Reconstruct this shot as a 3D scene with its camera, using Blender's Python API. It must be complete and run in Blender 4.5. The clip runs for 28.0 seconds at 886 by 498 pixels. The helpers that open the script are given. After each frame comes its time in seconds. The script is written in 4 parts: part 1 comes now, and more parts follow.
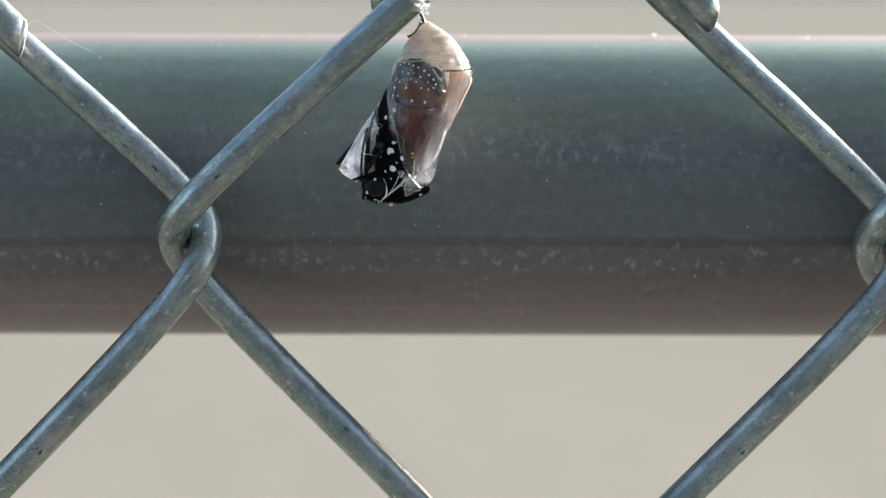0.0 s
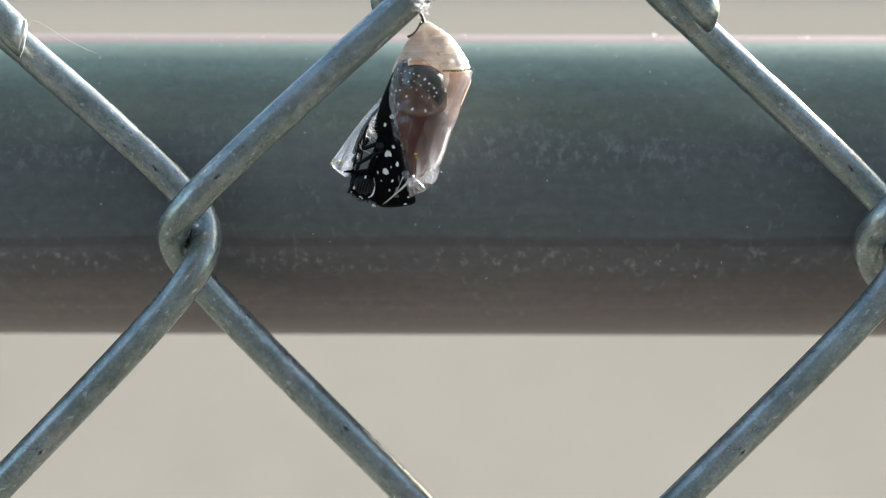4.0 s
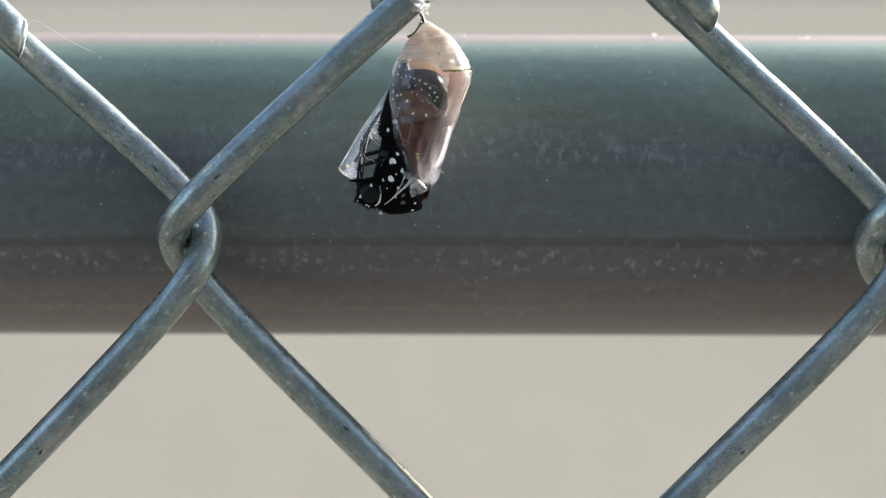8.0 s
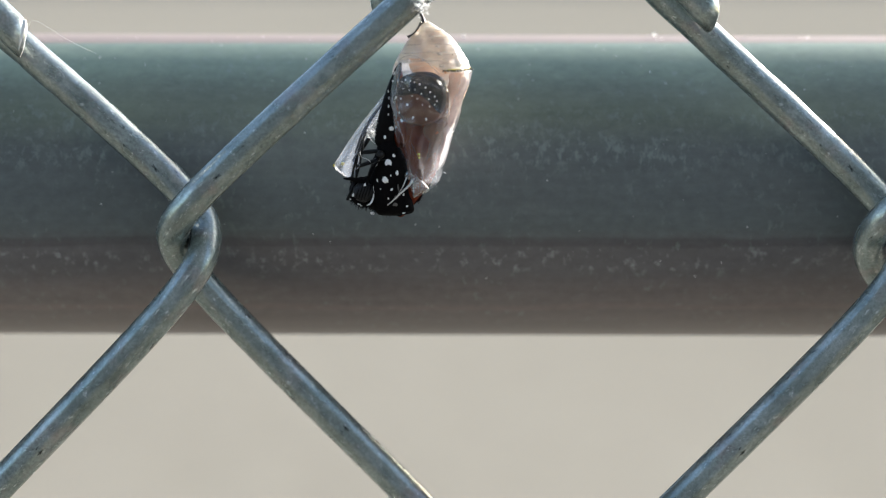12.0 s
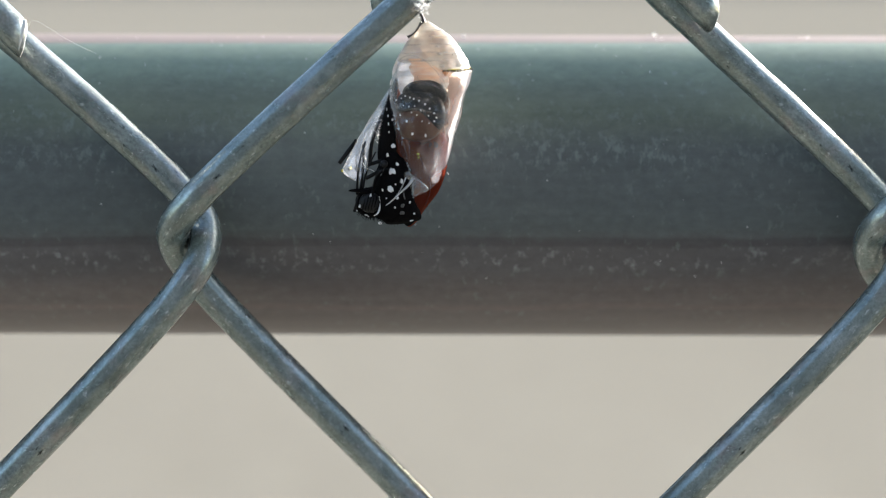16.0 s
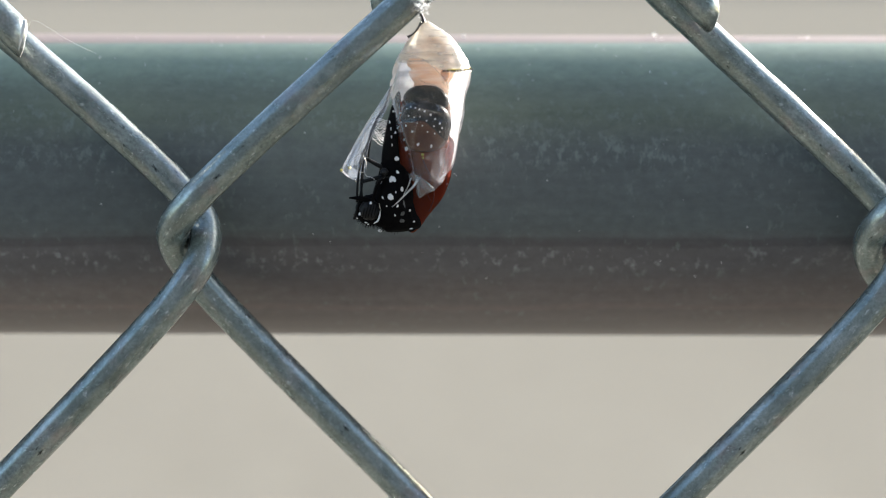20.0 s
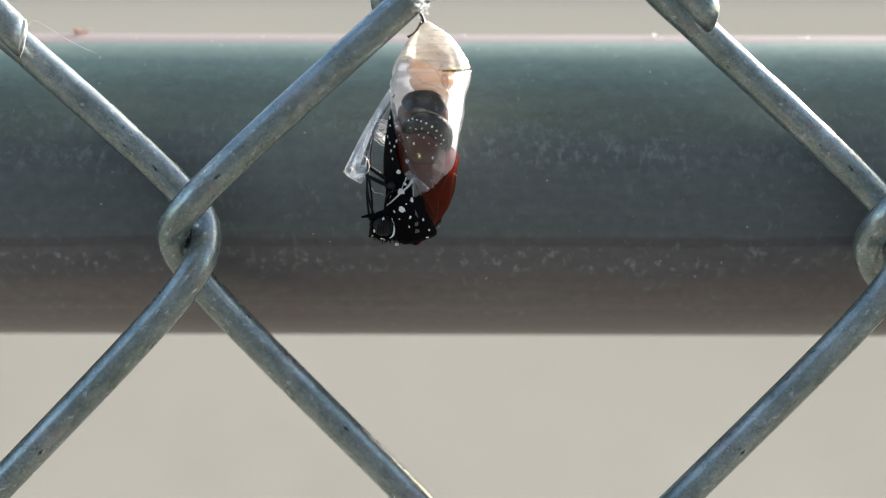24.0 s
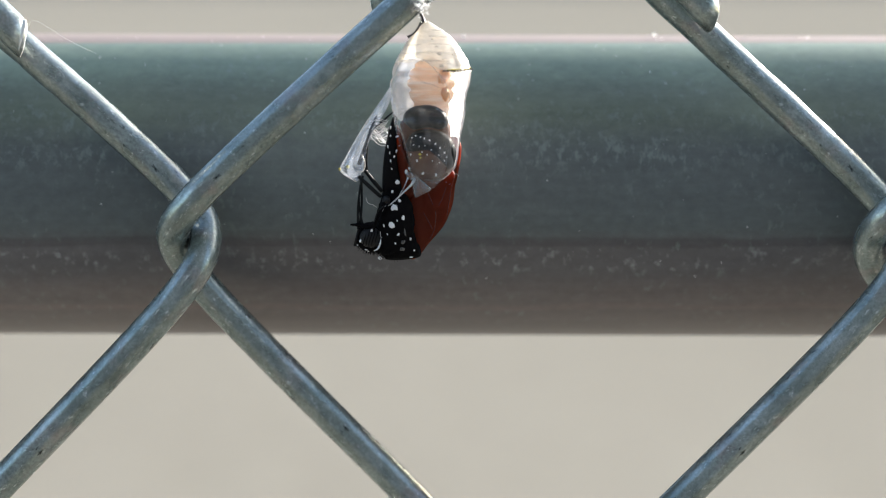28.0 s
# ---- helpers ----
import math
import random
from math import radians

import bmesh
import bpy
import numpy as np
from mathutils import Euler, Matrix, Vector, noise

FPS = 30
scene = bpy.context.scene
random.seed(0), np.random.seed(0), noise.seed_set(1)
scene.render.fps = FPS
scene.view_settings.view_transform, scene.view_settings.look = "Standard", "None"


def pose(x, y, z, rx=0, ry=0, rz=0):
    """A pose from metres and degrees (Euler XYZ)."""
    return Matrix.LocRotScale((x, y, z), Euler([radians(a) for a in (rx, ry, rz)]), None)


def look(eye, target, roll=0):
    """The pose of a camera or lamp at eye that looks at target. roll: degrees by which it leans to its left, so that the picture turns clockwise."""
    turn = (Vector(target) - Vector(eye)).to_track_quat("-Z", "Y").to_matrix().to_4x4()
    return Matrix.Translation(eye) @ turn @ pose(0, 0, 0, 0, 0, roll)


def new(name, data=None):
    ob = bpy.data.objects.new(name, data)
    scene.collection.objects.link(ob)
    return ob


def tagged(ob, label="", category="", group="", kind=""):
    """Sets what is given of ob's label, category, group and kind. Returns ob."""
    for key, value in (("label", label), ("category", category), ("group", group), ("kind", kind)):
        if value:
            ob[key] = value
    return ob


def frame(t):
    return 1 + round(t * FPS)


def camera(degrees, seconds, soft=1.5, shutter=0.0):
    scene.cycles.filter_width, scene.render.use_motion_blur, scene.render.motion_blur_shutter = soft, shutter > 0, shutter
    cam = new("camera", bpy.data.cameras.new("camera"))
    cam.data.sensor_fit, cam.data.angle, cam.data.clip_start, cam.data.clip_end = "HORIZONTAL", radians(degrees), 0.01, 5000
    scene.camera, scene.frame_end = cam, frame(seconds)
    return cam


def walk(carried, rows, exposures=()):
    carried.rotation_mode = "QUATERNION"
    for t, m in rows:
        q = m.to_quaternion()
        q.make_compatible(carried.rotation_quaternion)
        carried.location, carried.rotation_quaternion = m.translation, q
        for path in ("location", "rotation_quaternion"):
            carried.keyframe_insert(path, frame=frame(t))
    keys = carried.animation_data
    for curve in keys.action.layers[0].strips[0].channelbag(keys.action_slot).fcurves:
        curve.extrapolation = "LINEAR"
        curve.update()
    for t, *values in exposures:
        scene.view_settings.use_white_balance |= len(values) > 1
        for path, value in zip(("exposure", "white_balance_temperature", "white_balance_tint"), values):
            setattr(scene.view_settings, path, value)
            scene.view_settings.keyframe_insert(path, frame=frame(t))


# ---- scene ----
# All lengths of the small things are drawn in units of one seventeenth of a millimetre.
K = 1 / 17000.0
TILT = 9.0                                   # degrees by which the camera looks down
STAND = 0.2                                  # from the lens to the fence
AIM = Vector((0, 0, 1.15))                   # the point of the fence that the camera looks at
SIN, COS = math.sin(radians(TILT)), math.cos(radians(TILT))
EYE = AIM + Vector((0, -STAND * COS, STAND * SIN))

cam = camera(25.97, 28.0, soft=1.0)
cam.data.dof.use_dof = True
cam.data.dof.focus_distance = 0.1975
cam.data.dof.aperture_fstop = 14
walk(cam, [(0.0, look(EYE, AIM)), (28.0, look(EYE, AIM))])

# ---- world, sun, exposure ----
SUN_WAY = Vector((0.70, 0.615, 0.37)).normalized()     # towards the sun: behind the fence, to its right
world = bpy.data.worlds.new("world")
scene.world = world
world.use_nodes = True
wn = world.node_tree
sky = wn.nodes.new("ShaderNodeTexSky")
sky.sky_type = "NISHITA"
sky.sun_disc = False
sky.dust_density = 2.0
sky.ozone_density = 0.8
sky.sun_elevation = math.asin(SUN_WAY.z)
sky.sun_rotation = math.atan2(SUN_WAY.x, SUN_WAY.y)
wn.links.new(sky.outputs[0], wn.nodes["Background"].inputs[0])
wn.nodes["Background"].inputs[1].default_value = 0.15

sun = new("sun", bpy.data.lights.new("sun", "SUN"))
sun.data.energy = 5.0
sun.data.angle = radians(0.5)
sun.data.color = (1.0, 0.955, 0.90)
sun.matrix_world = look(SUN_WAY * 10, (0, 0, 0))
scene.view_settings.exposure = 1.7


RAIL_TOP = 1.1707                            # height of the rail's top
SEAM_Z = 1.1505                              # height of the weld line on the rail


def on_sheet(a, b, y=0.0):
    """The place on the upright sheet at y that lies a to the right of and b below the aim, in drawing units."""
    a, b = a * K, -b * K
    t = (y + STAND * COS) / (b * SIN + STAND * COS)
    return Vector((t * a, y, AIM.z + STAND * SIN + t * (b * COS - STAND * SIN)))
# ---- materials ----
def material(name):
    m = bpy.data.materials.new(name)
    m.use_nodes = True
    return m, m.node_tree.nodes, m.node_tree.links, m.node_tree.nodes["Principled BSDF"]


def noise_node(nodes, links, scale, detail=4, rough=0.6, stretch=None, coord="Object"):
    tc = nodes.new("ShaderNodeTexCoord")
    n = nodes.new("ShaderNodeTexNoise")
    n.inputs["Scale"].default_value = scale
    n.inputs["Detail"].default_value = detail
    n.inputs["Roughness"].default_value = rough
    if stretch:
        mp = nodes.new("ShaderNodeMapping")
        mp.inputs["Scale"].default_value = stretch
        links.new(tc.outputs[coord], mp.inputs[0])
        links.new(mp.outputs[0], n.inputs["Vector"])
    else:
        links.new(tc.outputs[coord], n.inputs["Vector"])
    return n.outputs["Fac"]


def ramp(nodes, links, fac, stops):
    r = nodes.new("ShaderNodeValToRGB")
    e = r.color_ramp.elements
    while len(e) < len(stops):
        e.new(0.5)
    for el, (p, c) in zip(e, stops):
        el.position = p
        el.color = (*c, 1) if len(c) == 3 else c
    links.new(fac, r.inputs[0])
    return r.outputs[0]


def mix(nodes, links, fac, a, b, blend="MIX"):
    m = nodes.new("ShaderNodeMix")
    m.data_type, m.blend_type = "RGBA", blend
    for sock, v in ((m.inputs[0], fac), (m.inputs[6], a), (m.inputs[7], b)):
        if isinstance(v, (int, float)):
            sock.default_value = v
        elif isinstance(v, tuple):
            sock.default_value = (*v, 1)
        else:
            links.new(v, sock)
    return m.outputs[2]


def bump(nodes, links, bsdf, height, strength, distance):
    b = nodes.new("ShaderNodeBump")
    b.inputs["Strength"].default_value = strength
    b.inputs["Distance"].default_value = distance
    links.new(height, b.inputs["Height"])
    links.new(b.outputs[0], bsdf.inputs["Normal"])


def grainy(name, dark, light, scale, rough=0.5, metal=0.0, depth=0.00005, sheen=0.0, spec=0.5):
    """A surface whose colour wanders between two tones at two sizes, with a fine relief."""
    m, nodes, links, p = material(name)
    big = noise_node(nodes, links, scale, 3)
    fine = noise_node(nodes, links, scale * 7, 4)
    c = mix(nodes, links, big, dark, light)
    c = mix(nodes, links, 0.5, c, ramp(nodes, links, fine, [(0.3, dark), (0.7, light)]))
    links.new(c, p.inputs["Base Color"])
    p.inputs["Roughness"].default_value = rough
    p.inputs["Metallic"].default_value = metal
    p.inputs["Specular IOR Level"].default_value = spec
    p.inputs["Sheen Weight"].default_value = sheen
    if depth:
        bump(nodes, links, p, fine, 0.6, depth)
    return m


def galvanised():
    """Weathered zinc wire: grey green, faintly drawn lengthwise, with dark pits, a brown film and pale scuffs."""
    m, nodes, links, p = material("galvanised_wire")
    big = noise_node(nodes, links, 150, 4)
    tone = noise_node(nodes, links, 620, 5, 0.65, (0.5, 1, 1), "UV")
    drawn = noise_node(nodes, links, 1500, 4, 0.6, (0.16, 1, 1), "UV")
    grain = noise_node(nodes, links, 3300, 5, 0.7)
    scuff = noise_node(nodes, links, 1300, 6, 0.75, (0.6, 1, 1), "UV")
    pits = noise_node(nodes, links, 820, 5, 0.68, (0.5, 1, 1), "UV")
    rust = noise_node(nodes, links, 290, 4, 0.6)
    c = ramp(nodes, links, big, [(0.3, (0.212, 0.256, 0.240)), (0.5, (0.288, 0.336, 0.318)), (0.72, (0.376, 0.420, 0.404))])
    c = mix(nodes, links, ramp(nodes, links, tone, [(0.36, (0.6,) * 3), (0.56, (0, 0, 0))]), c, (0.105, 0.145, 0.135))
    c = mix(nodes, links, ramp(nodes, links, rust, [(0.54, (0, 0, 0)), (0.72, (0.6,) * 3)]), c, (0.30, 0.255, 0.245))
    c = mix(nodes, links, 1.0, c, ramp(nodes, links, drawn, [(0.3, (0.88,) * 3), (0.7, (1.08,) * 3)]), "MULTIPLY")
    c = mix(nodes, links, 1.0, c, ramp(nodes, links, grain, [(0.34, (0.68,) * 3), (0.66, (1.15,) * 3)]), "MULTIPLY")
    c = mix(nodes, links, ramp(nodes, links, scuff, [(0.585, (0, 0, 0)), (0.68, (0.85,) * 3)]), c, (0.72, 0.77, 0.76))
    c = mix(nodes, links, ramp(nodes, links, pits, [(0.31, (1, 1, 1)), (0.38, (0, 0, 0))]), c, (0.03, 0.04, 0.038))
    links.new(c, p.inputs["Base Color"])
    p.inputs["Metallic"].default_value = 0.58
    p.inputs["Specular IOR Level"].default_value = 0.7
    links.new(ramp(nodes, links, tone, [(0.3, (0.31,) * 3), (0.7, (0.18,) * 3)]), p.inputs["Roughness"])
    bump(nodes, links, p, mix(nodes, links, 0.6, grain, pits), 0.7, 0.00006)
    return m


def rail_coat():
    """The rail's weathered coat: green, lightened from olive to teal towards the top for reflected sky, worn to
    purple-brown grey below its weld line, with pale smudges and chips along it.
    """
    m, nodes, links, p = material("rail_coat")
    big = noise_node(nodes, links, 45, 4, 0.6, (0.25, 1, 1))
    fine = noise_node(nodes, links, 900, 5, 0.7, (0.7, 1, 1))
    streak = noise_node(nodes, links, 620, 4, 0.6, (0.06, 1, 1.4))
    chips = noise_node(nodes, links, 1050, 5, 0.65, (1.0, 1, 0.7))
    smudge = noise_node(nodes, links, 1150, 5, 0.66, (1.0, 1, 0.62))
    patch = noise_node(nodes, links, 120, 2, 0.5, (0.6, 1, 2.0))
    tc = nodes.new("ShaderNodeTexCoord")
    sep = nodes.new("ShaderNodeSeparateXYZ")
    links.new(tc.outputs["Object"], sep.inputs[0])

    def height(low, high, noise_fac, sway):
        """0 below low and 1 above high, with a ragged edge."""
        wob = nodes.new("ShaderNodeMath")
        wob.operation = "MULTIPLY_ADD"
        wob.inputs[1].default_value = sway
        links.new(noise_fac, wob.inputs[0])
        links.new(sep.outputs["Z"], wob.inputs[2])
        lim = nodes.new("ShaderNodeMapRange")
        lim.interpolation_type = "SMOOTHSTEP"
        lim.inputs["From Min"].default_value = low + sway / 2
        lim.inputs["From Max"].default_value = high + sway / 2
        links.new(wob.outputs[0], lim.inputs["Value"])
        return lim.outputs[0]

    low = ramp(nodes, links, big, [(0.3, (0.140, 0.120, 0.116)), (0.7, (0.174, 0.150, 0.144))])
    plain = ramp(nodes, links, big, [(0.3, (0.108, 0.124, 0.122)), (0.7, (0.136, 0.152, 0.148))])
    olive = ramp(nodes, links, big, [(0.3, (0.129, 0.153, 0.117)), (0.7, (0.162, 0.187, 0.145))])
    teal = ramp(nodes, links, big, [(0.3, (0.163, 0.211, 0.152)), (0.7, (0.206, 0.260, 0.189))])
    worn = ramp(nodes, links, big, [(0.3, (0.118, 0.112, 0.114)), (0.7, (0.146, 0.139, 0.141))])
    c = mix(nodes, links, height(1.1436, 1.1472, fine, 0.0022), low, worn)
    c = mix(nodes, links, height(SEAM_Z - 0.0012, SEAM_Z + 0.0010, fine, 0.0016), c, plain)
    # the green is lightened upwards: sky reflection put into the colour
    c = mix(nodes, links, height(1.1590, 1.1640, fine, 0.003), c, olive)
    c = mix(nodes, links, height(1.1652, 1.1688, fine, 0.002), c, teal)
    c = mix(nodes, links, 1.0, c, ramp(nodes, links, streak, [(0.3, (0.94,) * 3), (0.7, (1.06,) * 3)]), "MULTIPLY")
    c = mix(nodes, links, 1.0, c, ramp(nodes, links, fine, [(0.3, (0.87,) * 3), (0.72, (1.15,) * 3)]), "MULTIPLY")

    def band(z, half):
        """1 within half of the height z."""
        up = height(z - half, z - half * 0.4, patch, 0.0012)
        down = height(z + half * 0.4, z + half, patch, 0.0012)
        cut = nodes.new("ShaderNodeMath")
        cut.operation = "SUBTRACT"
        links.new(up, cut.inputs[0])
        links.new(down, cut.inputs[1])
        return cut.outputs[0]

    where = ramp(nodes, links, patch, [(0.40, (0.15,) * 3), (0.58, (1, 1, 1))])
    # tall pale smudges on the shoulder
    pale = mix(nodes, links, 1.0, ramp(nodes, links, smudge, [(0.52, (0, 0, 0)), (0.64, (0.85,) * 3)]), band(1.1606, 0.0042), "MULTIPLY")
    c = mix(nodes, links, mix(nodes, links, 1.0, pale, where, "MULTIPLY"), c, (0.215, 0.255, 0.235))
    # chips in a row under the weld line, and a few strays
    row = mix(nodes, links, 1.0, ramp(nodes, links, chips, [(0.54, (0, 0, 0)), (0.66, (0.6,) * 3)]), band(1.1478, 0.0017), "MULTIPLY")
    c = mix(nodes, links, mix(nodes, links, 1.0, row, where, "MULTIPLY"), c, (0.34, 0.33, 0.34))
    stray = mix(nodes, links, 1.0, ramp(nodes, links, chips, [(0.58, (0, 0, 0)), (0.68, (0.5,) * 3)]), where, "MULTIPLY")
    c = mix(nodes, links, stray, c, (0.235, 0.275, 0.255))
    # a dark line along the weld and a thin worn one lower down
    c = mix(nodes, links, 1.0, c, ramp(nodes, links, band(SEAM_Z - 0.0006, 0.0007), [(0.0, (1, 1, 1)), (1.0, (0.80,) * 3)]), "MULTIPLY")
    c = mix(nodes, links, 1.0, c, ramp(nodes, links, band(1.1420, 0.0005), [(0.0, (1, 1, 1)), (1.0, (1.12, 1.06, 1.05))]), "MULTIPLY")
    # brown dust settled along the top
    dusty = height(RAIL_TOP - 0.00034, RAIL_TOP - 0.00014, fine, 0.0002)
    c = mix(nodes, links, dusty, c, (0.225, 0.186, 0.172))
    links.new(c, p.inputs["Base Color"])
    p.inputs["Metallic"].default_value = 0.15
    p.inputs["Specular IOR Level"].default_value = 0.3
    p.inputs["Coat Weight"].default_value = 0.04
    p.inputs["Coat Roughness"].default_value = 0.25
    gloss = ramp(nodes, links, fine, [(0.3, (0.33,) * 3), (0.7, (0.46,) * 3)])
    links.new(mix(nodes, links, dusty, gloss, (0.85, 0.85, 0.85)), p.inputs["Roughness"])
    bump(nodes, links, p, fine, 0.25, 0.00008)
    return m


def membrane(name, clear, tint, milk_tint, rough=0.25, scale=900.0, gloss=0.14, spread=0.14, share=0.45, ior=1.65, fibre=0.0, cloud=0.0, thick=(), edge=5.0):
    """Thin dry skin: part clear, part milky and letting light through, with a wet-looking gloss."""
    m, nodes, links, p = material(name)
    out = nodes["Material Output"]
    nodes.remove(p)
    tr = nodes.new("ShaderNodeBsdfTransparent")
    tr.inputs[0].default_value = (*tint, 1)
    tl = nodes.new("ShaderNodeBsdfTranslucent")
    tl.inputs[0].default_value = (*milk_tint, 1)
    df = nodes.new("ShaderNodeBsdfDiffuse")
    df.inputs[0].default_value = (*milk_tint, 1)
    gl = nodes.new("ShaderNodeBsdfGlossy")
    gl.inputs["Roughness"].default_value = rough
    n = noise_node(nodes, links, scale, 4)
    fine = noise_node(nodes, links, scale * 5, 3)
    if fibre:
        hair = noise_node(nodes, links, 1100, 5, 0.7, (0.35, 0.35, 3.0))
        tone = mix(nodes, links, ramp(nodes, links, hair, [(0.3, (1, 1, 1)), (0.7, (0, 0, 0))]), milk_tint, tuple(v * (1 - fibre) for v in milk_tint))
        links.new(tone, tl.inputs[0])
        links.new(tone, df.inputs[0])
        n_relief = fine
    else:
        n_relief = n
    b = nodes.new("ShaderNodeBump")
    b.inputs["Strength"].default_value = 0.6 if fibre else 0.35
    b.inputs["Distance"].default_value = 0.00008 if fibre else 0.00012
    links.new(n_relief, b.inputs["Height"])
    for s in (tl, df, gl):
        links.new(b.outputs[0], s.inputs["Normal"])
    milk = nodes.new("ShaderNodeMixShader")
    milk.inputs[0].default_value = share
    links.new(tl.outputs[0], milk.inputs[1])
    links.new(df.outputs[0], milk.inputs[2])
    body = nodes.new("ShaderNodeMixShader")
    f = ramp(nodes, links, n, [(0.3, (1 - clear - spread,) * 3), (0.7, (1 - clear + spread,) * 3)])
    f = mix(nodes, links, 0.25, f, ramp(nodes, links, fine, [(0.35, (0, 0, 0)), (0.8, (1, 1, 1))]), "SCREEN") if spread > 0.13 else f
    if cloud:
        drift = noise_node(nodes, links, 210, 3, 0.55, (1.6, 1, 0.6))
        f = mix(nodes, links, 1.0, f, ramp(nodes, links, drift, [(0.5, (0, 0, 0)), (0.72, (cloud,) * 3)]), "ADD")
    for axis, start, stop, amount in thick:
        # milk grows along one way, painting sheen and glare onto the skin
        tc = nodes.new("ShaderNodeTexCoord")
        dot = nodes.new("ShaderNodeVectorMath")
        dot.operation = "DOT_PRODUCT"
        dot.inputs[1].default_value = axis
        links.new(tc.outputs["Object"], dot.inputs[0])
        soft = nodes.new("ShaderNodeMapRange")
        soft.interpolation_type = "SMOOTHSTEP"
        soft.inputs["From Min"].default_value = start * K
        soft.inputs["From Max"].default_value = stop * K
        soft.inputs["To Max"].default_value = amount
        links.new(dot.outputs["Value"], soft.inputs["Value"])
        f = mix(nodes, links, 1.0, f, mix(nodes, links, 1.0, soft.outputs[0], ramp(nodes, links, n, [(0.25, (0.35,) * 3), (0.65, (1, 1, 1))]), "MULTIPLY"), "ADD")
    links.new(f, body.inputs[0])
    links.new(tr.outputs[0], body.inputs[1])
    links.new(milk.outputs[0], body.inputs[2])
    lw = nodes.new("ShaderNodeLayerWeight")
    lw.inputs[0].default_value = 0.5
    rim = nodes.new("ShaderNodeMath")
    rim.operation = "POWER"
    rim.inputs[1].default_value = edge
    links.new(lw.outputs["Facing"], rim.inputs[0])
    head_on = ((ior - 1) / (ior + 1)) ** 2 + gloss * 0.06
    gm = nodes.new("ShaderNodeMath")
    gm.operation = "MULTIPLY_ADD"
    gm.inputs[1].default_value = 0.9 - head_on
    gm.inputs[2].default_value = head_on
    links.new(rim.outputs[0], gm.inputs[0])
    top = nodes.new("ShaderNodeMixShader")
    links.new(gm.outputs[0], top.inputs[0])
    links.new(body.outputs[0], top.inputs[1])
    links.new(gl.outputs[0], top.inputs[2])
    links.new(top.outputs[0], out.inputs[0])
    return m


def ground_dirt():
    m, nodes, links, p = material("pale_dirt")
    a = noise_node(nodes, links, 0.35, 4)
    b = noise_node(nodes, links, 6, 5, 0.7)
    c = ramp(nodes, links, a, [(0.3, (0.161, 0.151, 0.125)), (0.7, (0.192, 0.181, 0.151))])
    c = mix(nodes, links, 0.4, c, ramp(nodes, links, b, [(0.3, (0.140, 0.130, 0.106)), (0.7, (0.208, 0.197, 0.166))]))
    links.new(c, p.inputs["Base Color"])
    p.inputs["Roughness"].default_value = 0.95
    p.inputs["Specular IOR Level"].default_value = 0.0
    bump(nodes, links, p, b, 0.4, 0.02)
    return m


def let_through(mat, colour, share):
    """Lets light through a thin or fleshy thing."""
    tree = mat.node_tree
    tl = tree.nodes.new("ShaderNodeBsdfTranslucent")
    tl.inputs[0].default_value = (*colour, 1)
    blend = tree.nodes.new("ShaderNodeMixShader")
    blend.inputs[0].default_value = share
    tree.links.new(tree.nodes["Principled BSDF"].outputs[0], blend.inputs[1])
    tree.links.new(tl.outputs[0], blend.inputs[2])
    tree.links.new(blend.outputs[0], tree.nodes["Material Output"].inputs[0])


WIRE = galvanised()
CUT = grainy("cut_steel", (0.66, 0.66, 0.65), (0.82, 0.82, 0.81), 900, 0.4, 0.3)
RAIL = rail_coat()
DIRT = ground_dirt()
BLOCKER_GREY = grainy("blocker_grey", (0.034, 0.044, 0.060), (0.062, 0.078, 0.10), 3.0, 0.9, depth=0.05)
CAP_SKIN = membrane("cap_skin", 0.2, (0.97, 0.94, 0.88), (0.81, 0.765, 0.665), 0.34, 700, 0.14, 0.12, 0.42, fibre=0.35)
# thick: painted sky sheen at the left, glare lower right, haze on top
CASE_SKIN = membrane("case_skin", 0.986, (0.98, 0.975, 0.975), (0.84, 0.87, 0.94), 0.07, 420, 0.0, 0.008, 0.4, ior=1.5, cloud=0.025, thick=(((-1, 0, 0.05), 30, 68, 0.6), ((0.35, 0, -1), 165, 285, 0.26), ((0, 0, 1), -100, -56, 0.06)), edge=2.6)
# thick: white sun glare put into the milk along the right edge
SIDE_SKIN = membrane("side_skin", 0.985, (0.98, 0.97, 0.96), (0.93, 0.93, 0.95), 0.1, 420, 0.0, 0.012, 0.18, ior=1.5, thick=(((1, 0, -0.15), -26, 7, 0.82),), edge=2.6)
FLAP_SKIN = membrane("flap_skin", 0.82, (0.95, 0.96, 0.97), (0.66, 0.72, 0.82), 0.16, 380, 0.3, 0.12)
# one skin in two tones: greyed where dimmer, whitened where the sun glows through
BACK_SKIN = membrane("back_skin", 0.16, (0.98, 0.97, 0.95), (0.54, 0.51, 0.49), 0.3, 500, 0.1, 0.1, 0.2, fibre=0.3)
SUNLIT_SKIN = membrane("sunlit_skin", 0.16, (0.98, 0.97, 0.95), (0.93, 0.92, 0.92), 0.3, 500, 0.1, 0.08, 0.2)
TIP_SKIN = membrane("tip_skin", 0.90, (0.94, 0.95, 0.95), (0.6, 0.61, 0.63), 0.2, 420, 0.2, 0.1)
WEB_SKIN = membrane("web_skin", 0.86, (0.98, 0.98, 0.98), (0.8, 0.8, 0.8), 0.3, 900, 0.1, 0.1)
RIDGE = membrane("ridge_skin", 0.86, (0.97, 0.96, 0.94), (0.88, 0.86, 0.82), 0.25, 700)
